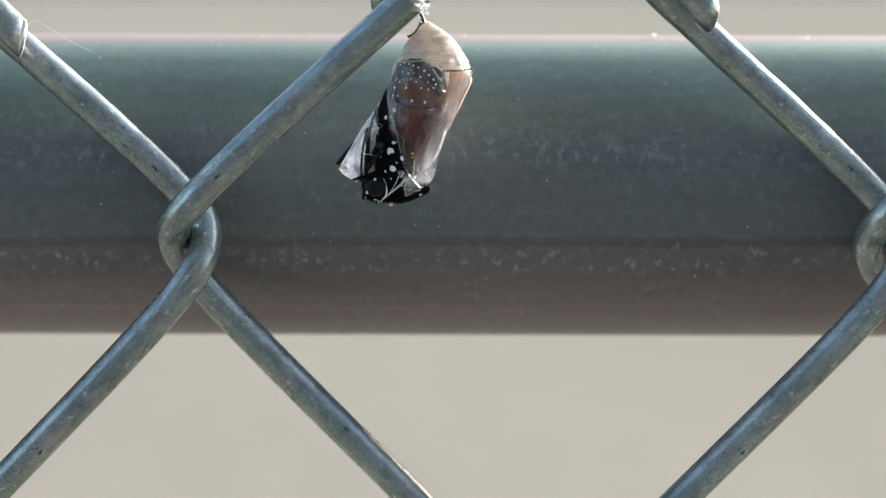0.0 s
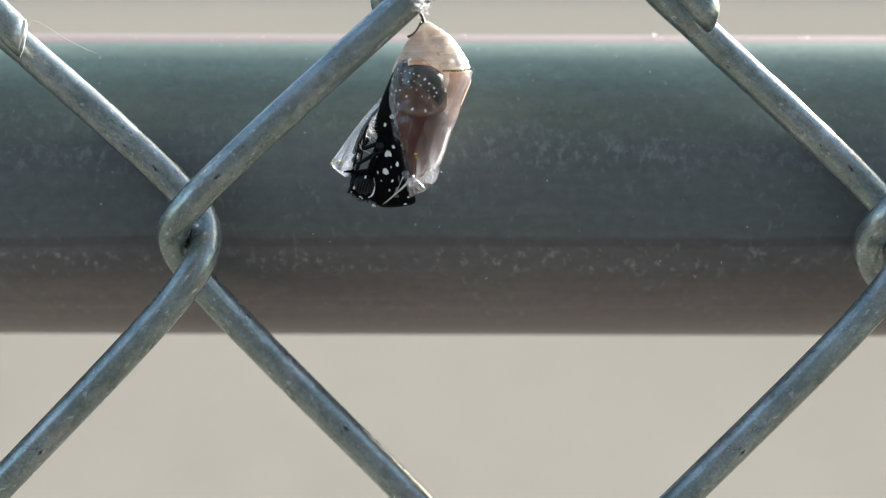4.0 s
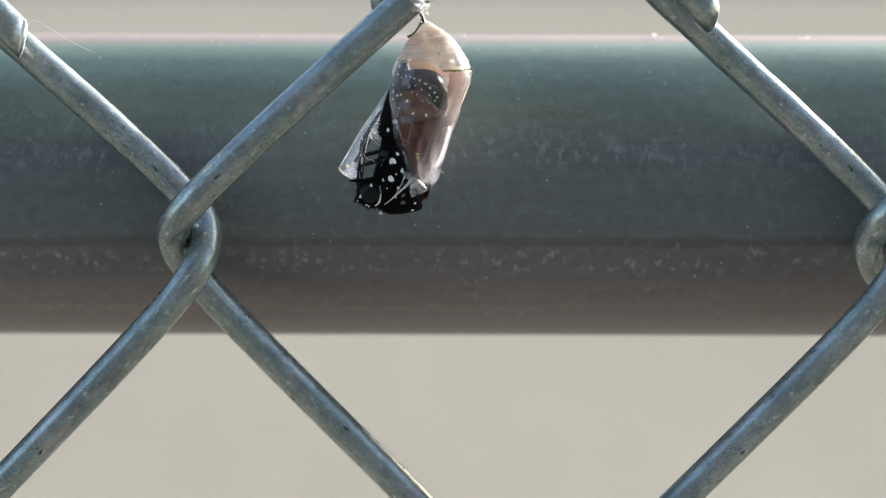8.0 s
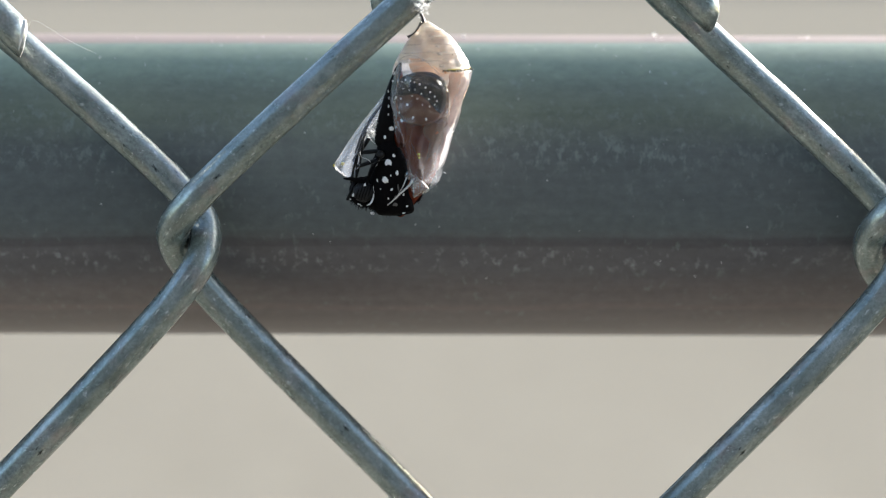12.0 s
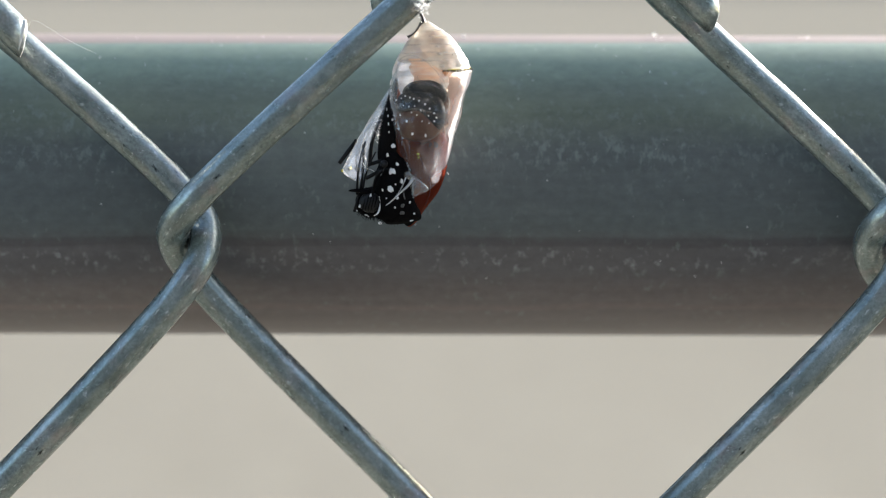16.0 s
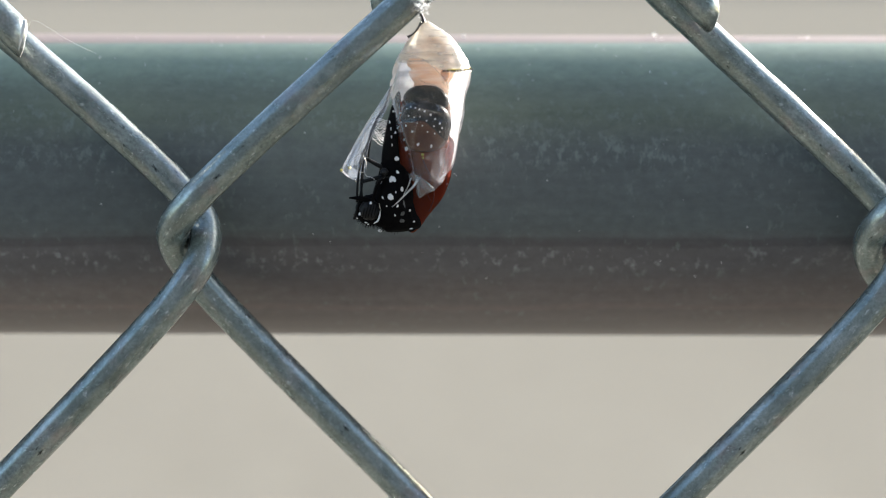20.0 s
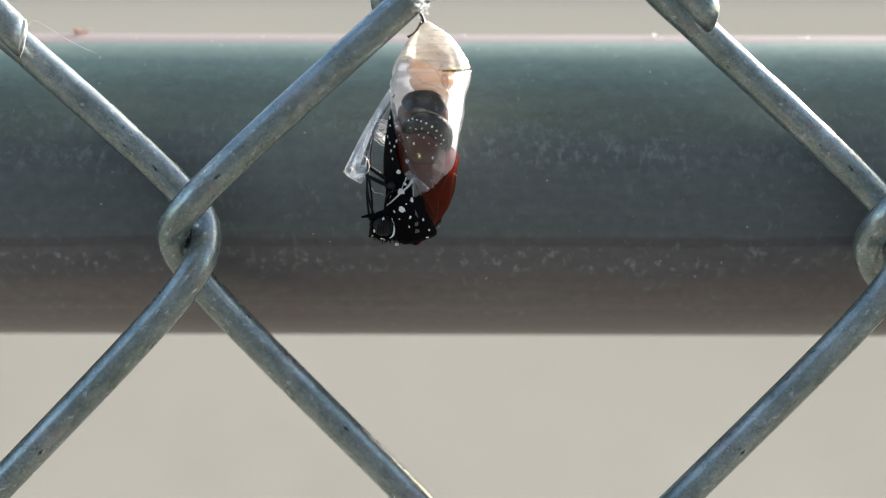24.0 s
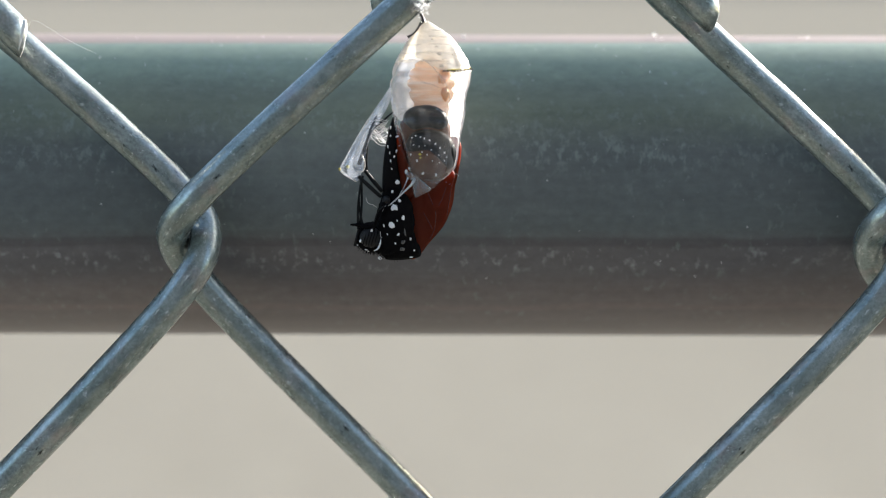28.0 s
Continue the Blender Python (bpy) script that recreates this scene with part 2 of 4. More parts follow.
RING = membrane("ring_skin", 0.66, (0.97, 0.95, 0.9), (0.86, 0.82, 0.75), 0.3, 900, 0.1, 0.1, 0.6)
SILK = membrane("silk", 0.25, (1, 1, 1), (0.85, 0.85, 0.84), 0.4, 900)
STALK = grainy("black_stalk", (0.0042, 0.00315, 0.002625), (0.01838, 0.0147, 0.0126), 1500, 0.35)
GOLD = grainy("gold_dot", (0.50, 0.40, 0.06), (0.72, 0.60, 0.14), 2000, 0.25, 0.3)
FUR = grainy("black_fur", (0.001575, 0.001575, 0.001575), (0.00525, 0.004725, 0.00525), 1800, 0.8, depth=0.0001, spec=0.05)
BROWN_FUR = grainy("brown_fur", (0.010, 0.0034, 0.0024), (0.042, 0.0125, 0.008), 1500, 0.8, depth=0.0001, spec=0.08)
EYE_SKIN = grainy("eye_skin", (0.00315, 0.00315, 0.003675), (0.0105, 0.0105, 0.01155), 2600, 0.4, depth=0.0001, spec=0.25)
SPOT = grainy("white_scales", (0.68, 0.68, 0.68), (0.85, 0.85, 0.84), 2500, 0.7)
WING_BLACK = grainy("black_wing", (0.001575, 0.001575, 0.0021), (0.0063, 0.005775, 0.005775), 1400, 0.65, depth=0.00008, spec=0.07)
WING_RUST = grainy("rust_wing", (0.052, 0.0066, 0.0020), (0.135, 0.0200, 0.0044), 900, 0.5, depth=0.00008, spec=0.2)
let_through(WING_RUST, (0.50, 0.11, 0.022), 0.45)
HOOD = grainy("grey_black_wing", (0.004, 0.0046, 0.005), (0.011, 0.0125, 0.013), 1200, 0.4, depth=0.00008, spec=0.15)
GREY = grainy("grey_scales", (0.063, 0.063, 0.063), (0.1155, 0.1102, 0.105), 2500, 0.7)
VEIN = grainy("vein", (0.085, 0.016, 0.006), (0.125, 0.026, 0.010), 1500, 0.5)
ABDOMEN = grainy("cream_abdomen", (0.72, 0.54, 0.42), (0.90, 0.85, 0.78), 520, 0.6)
an, al = ABDOMEN.node_tree.nodes, ABDOMEN.node_tree.links
bands = ramp(an, al, noise_node(an, al, 1500, 3, 0.5, (0.12, 0.12, 1.0)), [(0.38, (0.92, 0.89, 0.84)), (0.56, (0.80, 0.58, 0.40)), (0.66, (0.90, 0.84, 0.76))])
al.new(bands, an["Principled BSDF"].inputs["Base Color"])
let_through(ABDOMEN, (0.85, 0.66, 0.5), 0.3)
PINK = grainy("pink_brown_wing", (0.38, 0.265, 0.205), (0.60, 0.48, 0.40), 420, 0.55)
let_through(PINK, (0.6, 0.32, 0.2), 0.25)
WING_BROWN = grainy("brown_wing", (0.06, 0.026, 0.016), (0.12, 0.054, 0.032), 900, 0.5, depth=0.00008, spec=0.2)
ORANGE = grainy("orange_patch", (0.70, 0.38, 0.19), (0.80, 0.52, 0.32), 900, 0.6)
let_through(ORANGE, (0.85, 0.45, 0.2), 0.3)
LEG = grainy("black_leg", (0.001575, 0.0021, 0.002625), (0.006, 0.0066, 0.008), 1600, 0.45, depth=0.00006, spec=0.2)
ANT = grainy("tan_ant", (0.46, 0.30, 0.22), (0.72, 0.56, 0.46), 3000, 0.35)
let_through(ANT, (0.8, 0.55, 0.42), 0.35)
# ---- mesh helpers ----
HANG = on_sheet(745 - 784, 20 - 441, -0.0034)      # where the stalk holds on to the wire


def at(px, py, d=0.0):
    """A drawn point round the chrysalis, from the hanging point, in metres: right, away, up."""
    return Vector(((px - 745) * K, d * K, -(py - 20) * K / COS)) * 0.983


def finish(name, bm, mat, smooth=True):
    bmesh.ops.recalc_face_normals(bm, faces=bm.faces)
    me = bpy.data.meshes.new(name)
    bm.to_mesh(me)
    bm.free()
    for p in me.polygons:
        p.use_smooth = smooth
    mats = mat if isinstance(mat, (list, tuple)) else [mat]
    for m in mats:
        me.materials.append(m)
    return me


def part(name, bm, mat, parent, label="", origin=None, rest=None):
    """Links a bmesh as one mesh object under parent. origin: its own pivot, rest: its parent's pivot."""
    rest = rest if rest is not None else Vector((0, 0, 0))
    origin = origin if origin is not None else rest
    for v in bm.verts:
        v.co -= origin
    ob = new(name, finish(name, bm, mat))
    ob.parent = parent
    ob.location = origin - rest
    if label:
        tagged(ob, label)
    return ob


def smooth_line(points, per=6, closed=False):
    """A Catmull-Rom line through the points."""
    pts = [Vector(p) for p in points]
    n = len(pts)
    out = []
    for i in range(n if closed else n - 1):
        if closed:
            p0, p1, p2, p3 = pts[i - 1], pts[i], pts[(i + 1) % n], pts[(i + 2) % n]
        else:
            p0, p1, p2, p3 = pts[max(i - 1, 0)], pts[i], pts[i + 1], pts[min(i + 2, n - 1)]
        for k in range(per):
            s = k / per
            out.append(0.5 * (2 * p1 + (p2 - p0) * s + (2 * p0 - 5 * p1 + 4 * p2 - p3) * s * s + (3 * p1 - p0 - 3 * p2 + p3) * s ** 3))
    if not closed:
        out.append(pts[-1])
    return out


def tube(bm, line, radii, sides=10, caps=True, squash=1.0, along=False):
    """A round bar along the line; radii: one number or one for each point. along: lays surface coordinates in metres on it."""
    n = len(line)
    rad = [radii] * n if isinstance(radii, (int, float)) else radii
    if len(rad) != n:
        rad = [float(np.interp(i / (n - 1), np.linspace(0, 1, len(rad)), rad)) for i in range(n)]
    side = None
    rings = []
    for i, p in enumerate(line):
        way = (line[min(i + 1, n - 1)] - line[max(i - 1, 0)]).normalized()
        if side is None:
            side = way.cross(Vector((0, 1, 0)))
            if side.length < 0.1:
                side = way.cross(Vector((1, 0, 0)))
        side = (side - way * side.dot(way)).normalized()
        up = way.cross(side)
        rings.append([bm.verts.new(p + (side * math.cos(a) + up * math.sin(a) * squash) * rad[i])
                      for a in (2 * math.pi * k / sides for k in range(sides))])
    uv = bm.loops.layers.uv.new("along") if along else None
    way_along = [0.0]
    for a, b in zip(line, line[1:]):
        way_along.append(way_along[-1] + (b - a).length)
    for i, (r, s) in enumerate(zip(rings, rings[1:])):
        for k in range(sides):
            face = bm.faces.new((r[k], r[(k + 1) % sides], s[(k + 1) % sides], s[k]))
            if along:
                for loop, (u, v) in zip(face.loops, ((i, k), (i, k + 1), (i + 1, k + 1), (i + 1, k))):
                    loop[uv].uv = (way_along[u], 2 * math.pi * v / sides * rad[0])
    if caps:
        bm.faces.new(rings[0])
        bm.faces.new(list(reversed(rings[-1])))
    return rings


def blob(bm, centre, radii, turn=0.0, seg=16, rough=0.0, freq=3000.0):
    """An ellipsoid turned in the picture's plane, with an uneven skin."""
    m = Matrix.Translation(centre) @ Matrix.Rotation(radians(turn), 4, "Y") @ Matrix.Diagonal((*radii, 1))
    made = bmesh.ops.create_uvsphere(bm, u_segments=seg, v_segments=max(6, seg * 2 // 3), radius=1, matrix=m)["verts"]
    if rough:
        for v in made:
            away = (v.co - centre)
            v.co += away * rough * noise.noise(v.co * freq)
    return made


def lathe(bm, rows, a0=0.0, a1=360.0, nu=40, nv=40, wrinkle=0.0, freq=900.0, keep=None, grooves=(), per=8):
    """An upright skin through rows of (height, middle, half width, half depth); angle 0 points right, 90 at the camera."""
    t = np.linspace(0, 1, len(rows))
    line = smooth_line([Vector((r[0], r[1], r[2])) for r in rows], per)
    deep = [float(np.interp(i / (len(line) - 1), t, [r[3] for r in rows])) for i in range(len(line))]
    full = abs(a1 - a0) >= 359.9
    rings = []
    for (b, c, w), d in zip(line, deep):
        ring = []
        dip = sum(1.5 * math.exp(-((b - g) / 1.7) ** 2) for g in grooves)
        w, d = w - dip, d - dip
        for k in range(nu if full else nu + 1):
            a = radians(a0 + (a1 - a0) * k / nu)
            p = at(745 + c + w * math.cos(a), 20 + b, -d * math.sin(a))
            if wrinkle:
                p += Vector((math.cos(a), -math.sin(a), 0)) * wrinkle * K * noise.noise(p * freq)
            ring.append(bm.verts.new(p))
        rings.append(ring)
    for i, (r, s) in enumerate(zip(rings, rings[1:])):
        for k in range(len(r) if full else len(r) - 1):
            j = (k + 1) % len(r)
            if keep is None or keep(a0 + (a1 - a0) * (k + 0.5) / nu, line[i].x):
                bm.faces.new((r[k], r[j], s[j], s[k]))
    if keep is not None:
        bmesh.ops.delete(bm, geom=[v for v in bm.verts if not v.link_faces], context="VERTS")
    return rings


def plate(bm, outline, d, thick, bulge, rings=7, per=6, ripple=0.0):
    """A pad with a rounded rim: outline as drawn points, front at depth d, bulging towards the camera."""
    edge = smooth_line([Vector((x, y, 0)) for x, y in outline], per, True)
    mid = sum(edge, Vector((0, 0, 0))) / len(edge)
    sheets = []
    for way in (1, -1):
        made = []
        for r in range(rings):
            s = 1 - r / rings
            lift = (1 - s * s) * bulge + thick * math.sqrt(max(0.0, 1 - s ** 4)) * (1 if way == 1 else -1)
            ring = []
            for e in edge:
                q = mid + (e - mid) * s
                p = at(q.x, q.y, d - lift)
                if ripple:
                    p.y += ripple * K * noise.noise(Vector((q.x, q.y, 3)) * 0.035) * (1 - s * 0.4)
                ring.append(bm.verts.new(p))
            made.append(ring)
        lift = bulge + thick * way
        made.append(bm.verts.new(at(mid.x, mid.y, d - lift)))
        sheets.append(made)
    n = len(edge)
    for made in sheets:
        for r, s in zip(made[:-2], made[1:-1]):
            for k in range(n):
                bm.faces.new((r[k], r[(k + 1) % n], s[(k + 1) % n], s[k]))
        for k in range(n):
            bm.faces.new((made[-2][k], made[-2][(k + 1) % n], made[-1]))
    f, g = sheets[0][0], sheets[1][0]
    bmesh.ops.weld_verts(bm, targetmap=dict(zip(g, f)))
# ---- ground, and two unseen dark walls added to darken reflections ----
bm = bmesh.new()
bmesh.ops.create_circle(bm, cap_ends=True, segments=96, radius=2500)
ground = new("ground", finish("ground", bm, DIRT, False))
tagged(ground, "pale dry sandy dirt ground in full sun", "ground", kind="structure")

# added behind the camera to block sky from the rail's and wires' reflections
bm = bmesh.new()
bmesh.ops.create_cube(bm, size=1, matrix=Matrix.Translation((0, -2.3, 5.5)) @ Matrix.Diagonal((5.4, 0.4, 11, 1)))
backdrop = new("sky_blocker_south", finish("sky_blocker_south", bm, BLOCKER_GREY, False))
tagged(backdrop, "unseen dark grey plain wall added to darken reflections", "wall", kind="structure")

# added out of view, to keep the low sky's glow off the wires
bm = bmesh.new()
bmesh.ops.create_cube(bm, size=1, matrix=Matrix.Translation((0, 110, 16)) @ Matrix.Diagonal((400, 0.6, 32, 1)))
far_blocker = new("sky_blocker_north", finish("sky_blocker_north", bm, BLOCKER_GREY, False))
tagged(far_blocker, "unseen dark grey plain wall added far off against horizon glow", "wall", kind="structure")

# ---- the chain-link fence ----
fence = new("chain_link_fence")
tagged(fence, "weathered galvanised chain-link fence with a dark green rail", "fence")
PITCH = 1233 * K                 # from one bend to the next along a row
ROW_A = AIM.z + 15.9 * K         # the height of the row of crossings
UP, DOWN = 697.8 * K, 802.5 * K  # heights of the half meshes above and below that row
WIRE_R = 28.7 * K
SIDE_L, SIDE_R = 83.5 * K, 95.3 * K    # how far the bends of two wires reach past each other


def wire_point(z, even):
    """The centre line of a wire round x = 0, flattened coil: rising arms in front, falling arms behind."""
    dz = z - ROW_A
    half = UP if dz > 0 else DOWN
    n = math.floor(dz / half)
    s = dz / half - n
    span = PITCH / 2 + SIDE_L + SIDE_R
    # distance to the bends below and above
    low, high = s * half, (1 - s) * half
    soft = 60.5 * K
    left_low = (n % 2 == 0) == even
    slope = span / half
    lo = math.sqrt((low * slope) ** 2 + soft ** 2)
    hi = math.sqrt((high * slope) ** 2 + soft ** 2)
    w = low / half
    x = (lo * (1 - w) + (span - hi) * w) - SIDE_L if left_low else PITCH / 2 + SIDE_R - (lo * (1 - w) + (span - hi) * w)
    front = 1 if left_low else -1
    h = 58 * K * front
    w0 = 49 * K
    f = (low / math.sqrt(low * low + w0 * w0)) * (high / math.sqrt(high * high + w0 * w0))
    return Vector((x, -h * f, z))


def wire_line(even, top, bottom, step):
    zs = np.arange(bottom, top, step)
    return [wire_point(float(z), even) for z in zs]


TOP_Z = on_sheet(0, -195 - 441).z
X_A = -454.6 * K
# the ends at the top hook round their neighbours and come down along them
HOOK_A = [(975, -238, -40), (1012, -226, -20), (1050, -188, -14), (1130, -108, -16), (1257, 24, -18)]
HOOK_B = [(935, -238, 40), (898, -226, 40), (866, -188, 34), (780, -102, 30), (668, 6, 26)]
for i in range(-15, 17):
    even = i % 2 == 0            # even wires bend to the left at the row
    near = -3 <= i <= 3
    first = i // 2
    line = [p + Vector((X_A + i * PITCH / 2, 0, 0)) for p in wire_line(even, TOP_Z, 0.01, 0.0011 if near else 0.0035)]
    hook = HOOK_A if even else HOOK_B
    end = [on_sheet(x - 784, y - 441, d * K) + Vector((first * PITCH, 0, 0)) for x, y, d in hook]
    if first == -1 and even:
        end[-1] += (end[-1] - end[-2]).normalized() * 62 * K
    line = line[:-1] + smooth_line([line[-1]] + end, 6)
    bm = bmesh.new()
    rings = tube(bm, line, [WIRE_R] * (len(line) - 1) + [WIRE_R * 0.97], 24 if near else 8, along=True)
    if near:
        # the end is sheared upright
        last, way = line[-1], (line[-1] - line[-2]).normalized()
        side = 1 if way.x > 0 else -1
        cut = Vector((0.90 * side, 0.36, -0.24)).normalized()
        for v in rings[-1]:
            v.co += way * (cut.dot(last - v.co) / cut.dot(way))
        for r in rings[1:-1]:
            for v in r:
                v.co += Vector((1, -0.6, 1)) * 0.7 * K * noise.noise(v.co * 600)
    rim = [v.co.copy() for v in rings[-1]]
    wire = part("wire", bm, WIRE, fence)
    if near:
        # the sheared face of the end
        bm = bmesh.new()
        end_rings = [[bm.verts.new(p.lerp(last, 1 - size) + cut * out * K) for p in rim] for size, out in ((0.99, -0.5), (0.95, 1.2), (0.6, 1.6))]
        for r, q in zip(end_rings, end_rings[1:]):
            for k in range(len(r)):
                bm.faces.new((r[k], r[(k + 1) % len(r)], q[(k + 1) % len(r)], q[k]))
        bm.faces.new(end_rings[-1])
        part("cut_end", bm, CUT, wire, "bright sheared wire end")

RAIL_R = 0.01724
RAIL_Y = 0.0226
mid = on_sheet(0, 328 - 441, RAIL_Y)
bm = bmesh.new()
n = 128
xs = np.linspace(-1.25, 1.25, 60)
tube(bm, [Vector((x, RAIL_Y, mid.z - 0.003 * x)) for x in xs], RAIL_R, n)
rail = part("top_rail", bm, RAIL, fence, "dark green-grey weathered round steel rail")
for x in (-1.22, 1.22):
    bm = bmesh.new()
    tube(bm, [Vector((x, RAIL_Y + 0.045, z)) for z in (0.0, 0.6, mid.z + 0.05)], 0.024, 32)
    part("post", bm, RAIL, fence)

# the bright burr of one sheared end
bm = bmesh.new()
tube(bm, smooth_line([on_sheet(x - 784, y - 441, d * K) for x, y, d in ((43, 36, -60), (42, 46, -64), (39, 60, -66), (36, 75, -66), (33, 90, -63))], 6), [3.4 * K, 3.6 * K, 2.8 * K, 1.6 * K, 0.4 * K], 12, squash=0.6)
part("burr", bm, CUT, fence, "bright burr of a sheared wire end")

# ---- small things on the fence ----
thread = new("spider_thread")
tagged(thread, "fine white spider thread drawn from a wire end", "spider thread")
for pts in ([(38, 86, -60), (47, 52, -62), (60, 37, -62), (84, 48, -55), (112, 66, -30), (138, 80, 20), (170, 95, 90)], [(34, 84, -58), (46, 85, -56), (60, 88, -40)]):
    bm = bmesh.new()
    tube(bm, smooth_line([on_sheet(x - 784, y - 441, d * K) for x, y, d in pts], 6), 0.12 * K, 5)
    part("strand", bm, SILK, thread)

random.seed(31)
dust = new("dust_specks")
tagged(dust, "pale dust specks lying on the rail", "dust", kind="stuff")
bm = bmesh.new()
for k in range(170):
    x = random.uniform(-0.06, 0.06)
    a = radians(random.choice((random.uniform(48, 84), random.uniform(-30, 60))))
    r = random.choice((0.5, 0.7, 1.0, 1.4)) * K
    blob(bm, Vector((x, RAIL_Y - math.cos(a) * RAIL_R, mid.z - 0.003 * x + math.sin(a) * RAIL_R)), (r * random.uniform(0.8, 1.6), r, r * 0.8), random.uniform(0, 90), 6)
for x, y, r in ((515, 68, 3.6), (466, 66, 2.4), (540, 76, 2.5), (1158, 62, 2.5), (1428, 68, 3), (365, 72, 3), (820, 64, 2)):
    p = on_sheet(x - 784, y - 441, RAIL_Y - 0.002)
    blob(bm, p, (r * 1.1 * K,) * 3, 0, 8, 0.3, 4000)
part("specks", bm, SILK, dust)

# an ant that runs along the top of the rail
ant = new("ant")
tagged(ant, "small tan brown ant running along the rail", "ant")
U = 1.0 / 12800
for name, x, z, rx, rz in (("head", 8.5, 4.2, 2.8, 2.6), ("thorax", 3.2, 4.4, 3.6, 2.4), ("abdomen", -5.0, 5.0, 5.6, 4.2)):
    bm = bmesh.new()
    blob(bm, Vector((x * U, 0, z * U)), (rx * U, rz * U, rz * U), 0, 12)
    part(name, bm, ANT, ant)
for side in (-1, 1):
    for k in (-1, 0, 1):
        bm = bmesh.new()
        tube(bm, smooth_line([Vector(((3 + k * 1.5) * U, side * 2 * U, 4 * U)), Vector(((3 + k * 4) * U, side * 5 * U, 5.5 * U)), Vector(((3 + k * 7) * U, side * 8 * U, -1 * U))], 4), 0.5 * U, 5)
        part("leg", bm, ANT, ant)
    bm = bmesh.new()
    tube(bm, smooth_line([Vector((10 * U, side * 1 * U, 5 * U)), Vector((13 * U, side * 2 * U, 7 * U)), Vector((16 * U, side * 3 * U, 5 * U))], 4), 0.4 * U, 5)
    part("antenna", bm, ANT, ant)

# ---- the chrysalis ----
shell = new("chrysalis")
shell.location = HANG
tagged(shell, "split translucent cream chrysalis hanging from fence wire", "chrysalis")

CAP = [(17, 9, 3, 3), (24, 12, 13, 12), (34, 15, 26, 24), (61, 18, 49, 46), (88, 19, 64, 59), (104, 18, 70, 64), (114, 18, 69, 64), (126, 15, 68, 63)]
CASE = [(123, 15, 69, 64), (150, 13, 66, 61), (182, 11, 62, 57), (202, 11, 59, 53), (249, 15, 50, 44), (285, 16, 38, 30), (300, 12, 26, 20), (310, 8, 14, 12), (316, 4, 4, 4)]


def skin_front(px, py, rows=None):
    """The depth of the shell's front under a drawn point."""
    rows = rows or (CAP[:-2] + CASE)
    hs = [r[0] for r in rows]
    c, w, d = (float(np.interp(py - 20, hs, [r[k] for r in rows])) for k in (1, 2, 3))
    s = max(-0.98, min(0.98, (px - 745 - c) / w))
    return -d * math.sqrt(1 - s * s)


def on_skin(points, lift=0.8, per=6):
    line = smooth_line([Vector((x, y, 0)) for x, y in points], per)
    return [at(p.x, p.y, skin_front(p.x, p.y) - lift) for p in line]


def hem(angle, w=66):
    """Where the abdomen's case ends and the wing case begins, by the angle round the shell."""
    a = angle % 360
    return float(np.interp(a, [0, 40, 62, 78, 95, 115, 140, 180, 260, 360], [102, 102, 101, 95, 84, 76, 80, 90, 102, 102]))


bm = bmesh.new()
lathe(bm, CAP, -15, 195, 70, wrinkle=2.6, freq=800, keep=lambda a, b: b < hem(a), grooves=(29, 37, 46, 56, 67, 79, 92))
cap = part("abdomen_case", bm, CAP_SKIN, shell, "cream translucent ringed upper case")
bm = bmesh.new()
lathe(bm, CAP[:-1] + CASE[:4], 184, 308, 44, wrinkle=2.6, freq=800, keep=lambda a, b: b < 185 - max(0, a - 250) * 0.9 + 4 * math.sin(a * 0.15))
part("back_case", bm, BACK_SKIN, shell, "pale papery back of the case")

# rings of the abdomen case
for y, bow in ((52, 2), (63, 3), (76, 4), (90, 5), (104, 5)):
    bm = bmesh.new()
    c, w = (float(np.interp(y - 20, [r[0] for r in CAP], [r[k] for r in CAP])) for k in (1, 2))
    pts = [(745 + c + w * s, y + bow * (s * s - 0.5)) for s in np.linspace(-0.93, 0.93 if y < 95 else 0.5, 12)]
    tube(bm, on_skin(pts, 0.2), 0.9 * K, 6)
    part("ring", bm, RING, cap)
# pale warts on the rings
for x, y, r in ((773, 78, 4), (777, 90, 4.4), (781, 110, 4.6), (784, 99, 2), (800, 92, 2.4), (765, 66, 2.6)):
    bm = bmesh.new()
    blob(bm, at(x, y, skin_front(x, y)), (r * K, 1.5 * K, r * 0.6 * K), 4, 10)
    part("wart", bm, RING, cap)
# black beaded seam with gold between the beads
bm = bmesh.new()
tube(bm, on_skin([(785, 117.0), (800, 116.8), (820, 116.6), (832, 116.4)], -0.6), 1.1 * K, 8)
part("gold_seam", bm, GOLD, cap, "dull gold seam line")
random.seed(4)
x = 784.0
while x < 834:
    w = random.uniform(1.8, 3.6)
    bm = bmesh.new()
    blob(bm, at(x, 119 + random.uniform(-0.5, 0.5) - (x - 784) * 0.01, skin_front(x, 119) - 0.8), (w * 1.1 * K, 2.0 * K, 1.5 * K), random.uniform(-10, 10), 10)
    part("seam_bead", bm, STALK, cap)
    x += w * 2 + random.uniform(-0.6, 0.5)

def crease(bm, points, high, wide):
    """Raises or sinks a fold along a drawn line of the front."""
    line = smooth_line([Vector((x, y, 0)) for x, y in points], 6)
    for v in bm.verts:
        q = Vector((745 + v.co.x / K / 0.983, 20 - v.co.z * COS / K / 0.983, 0))
        away = min((q - p).length for p in line)
        v.co.y -= high * K * math.exp(-(away / wide) ** 2)


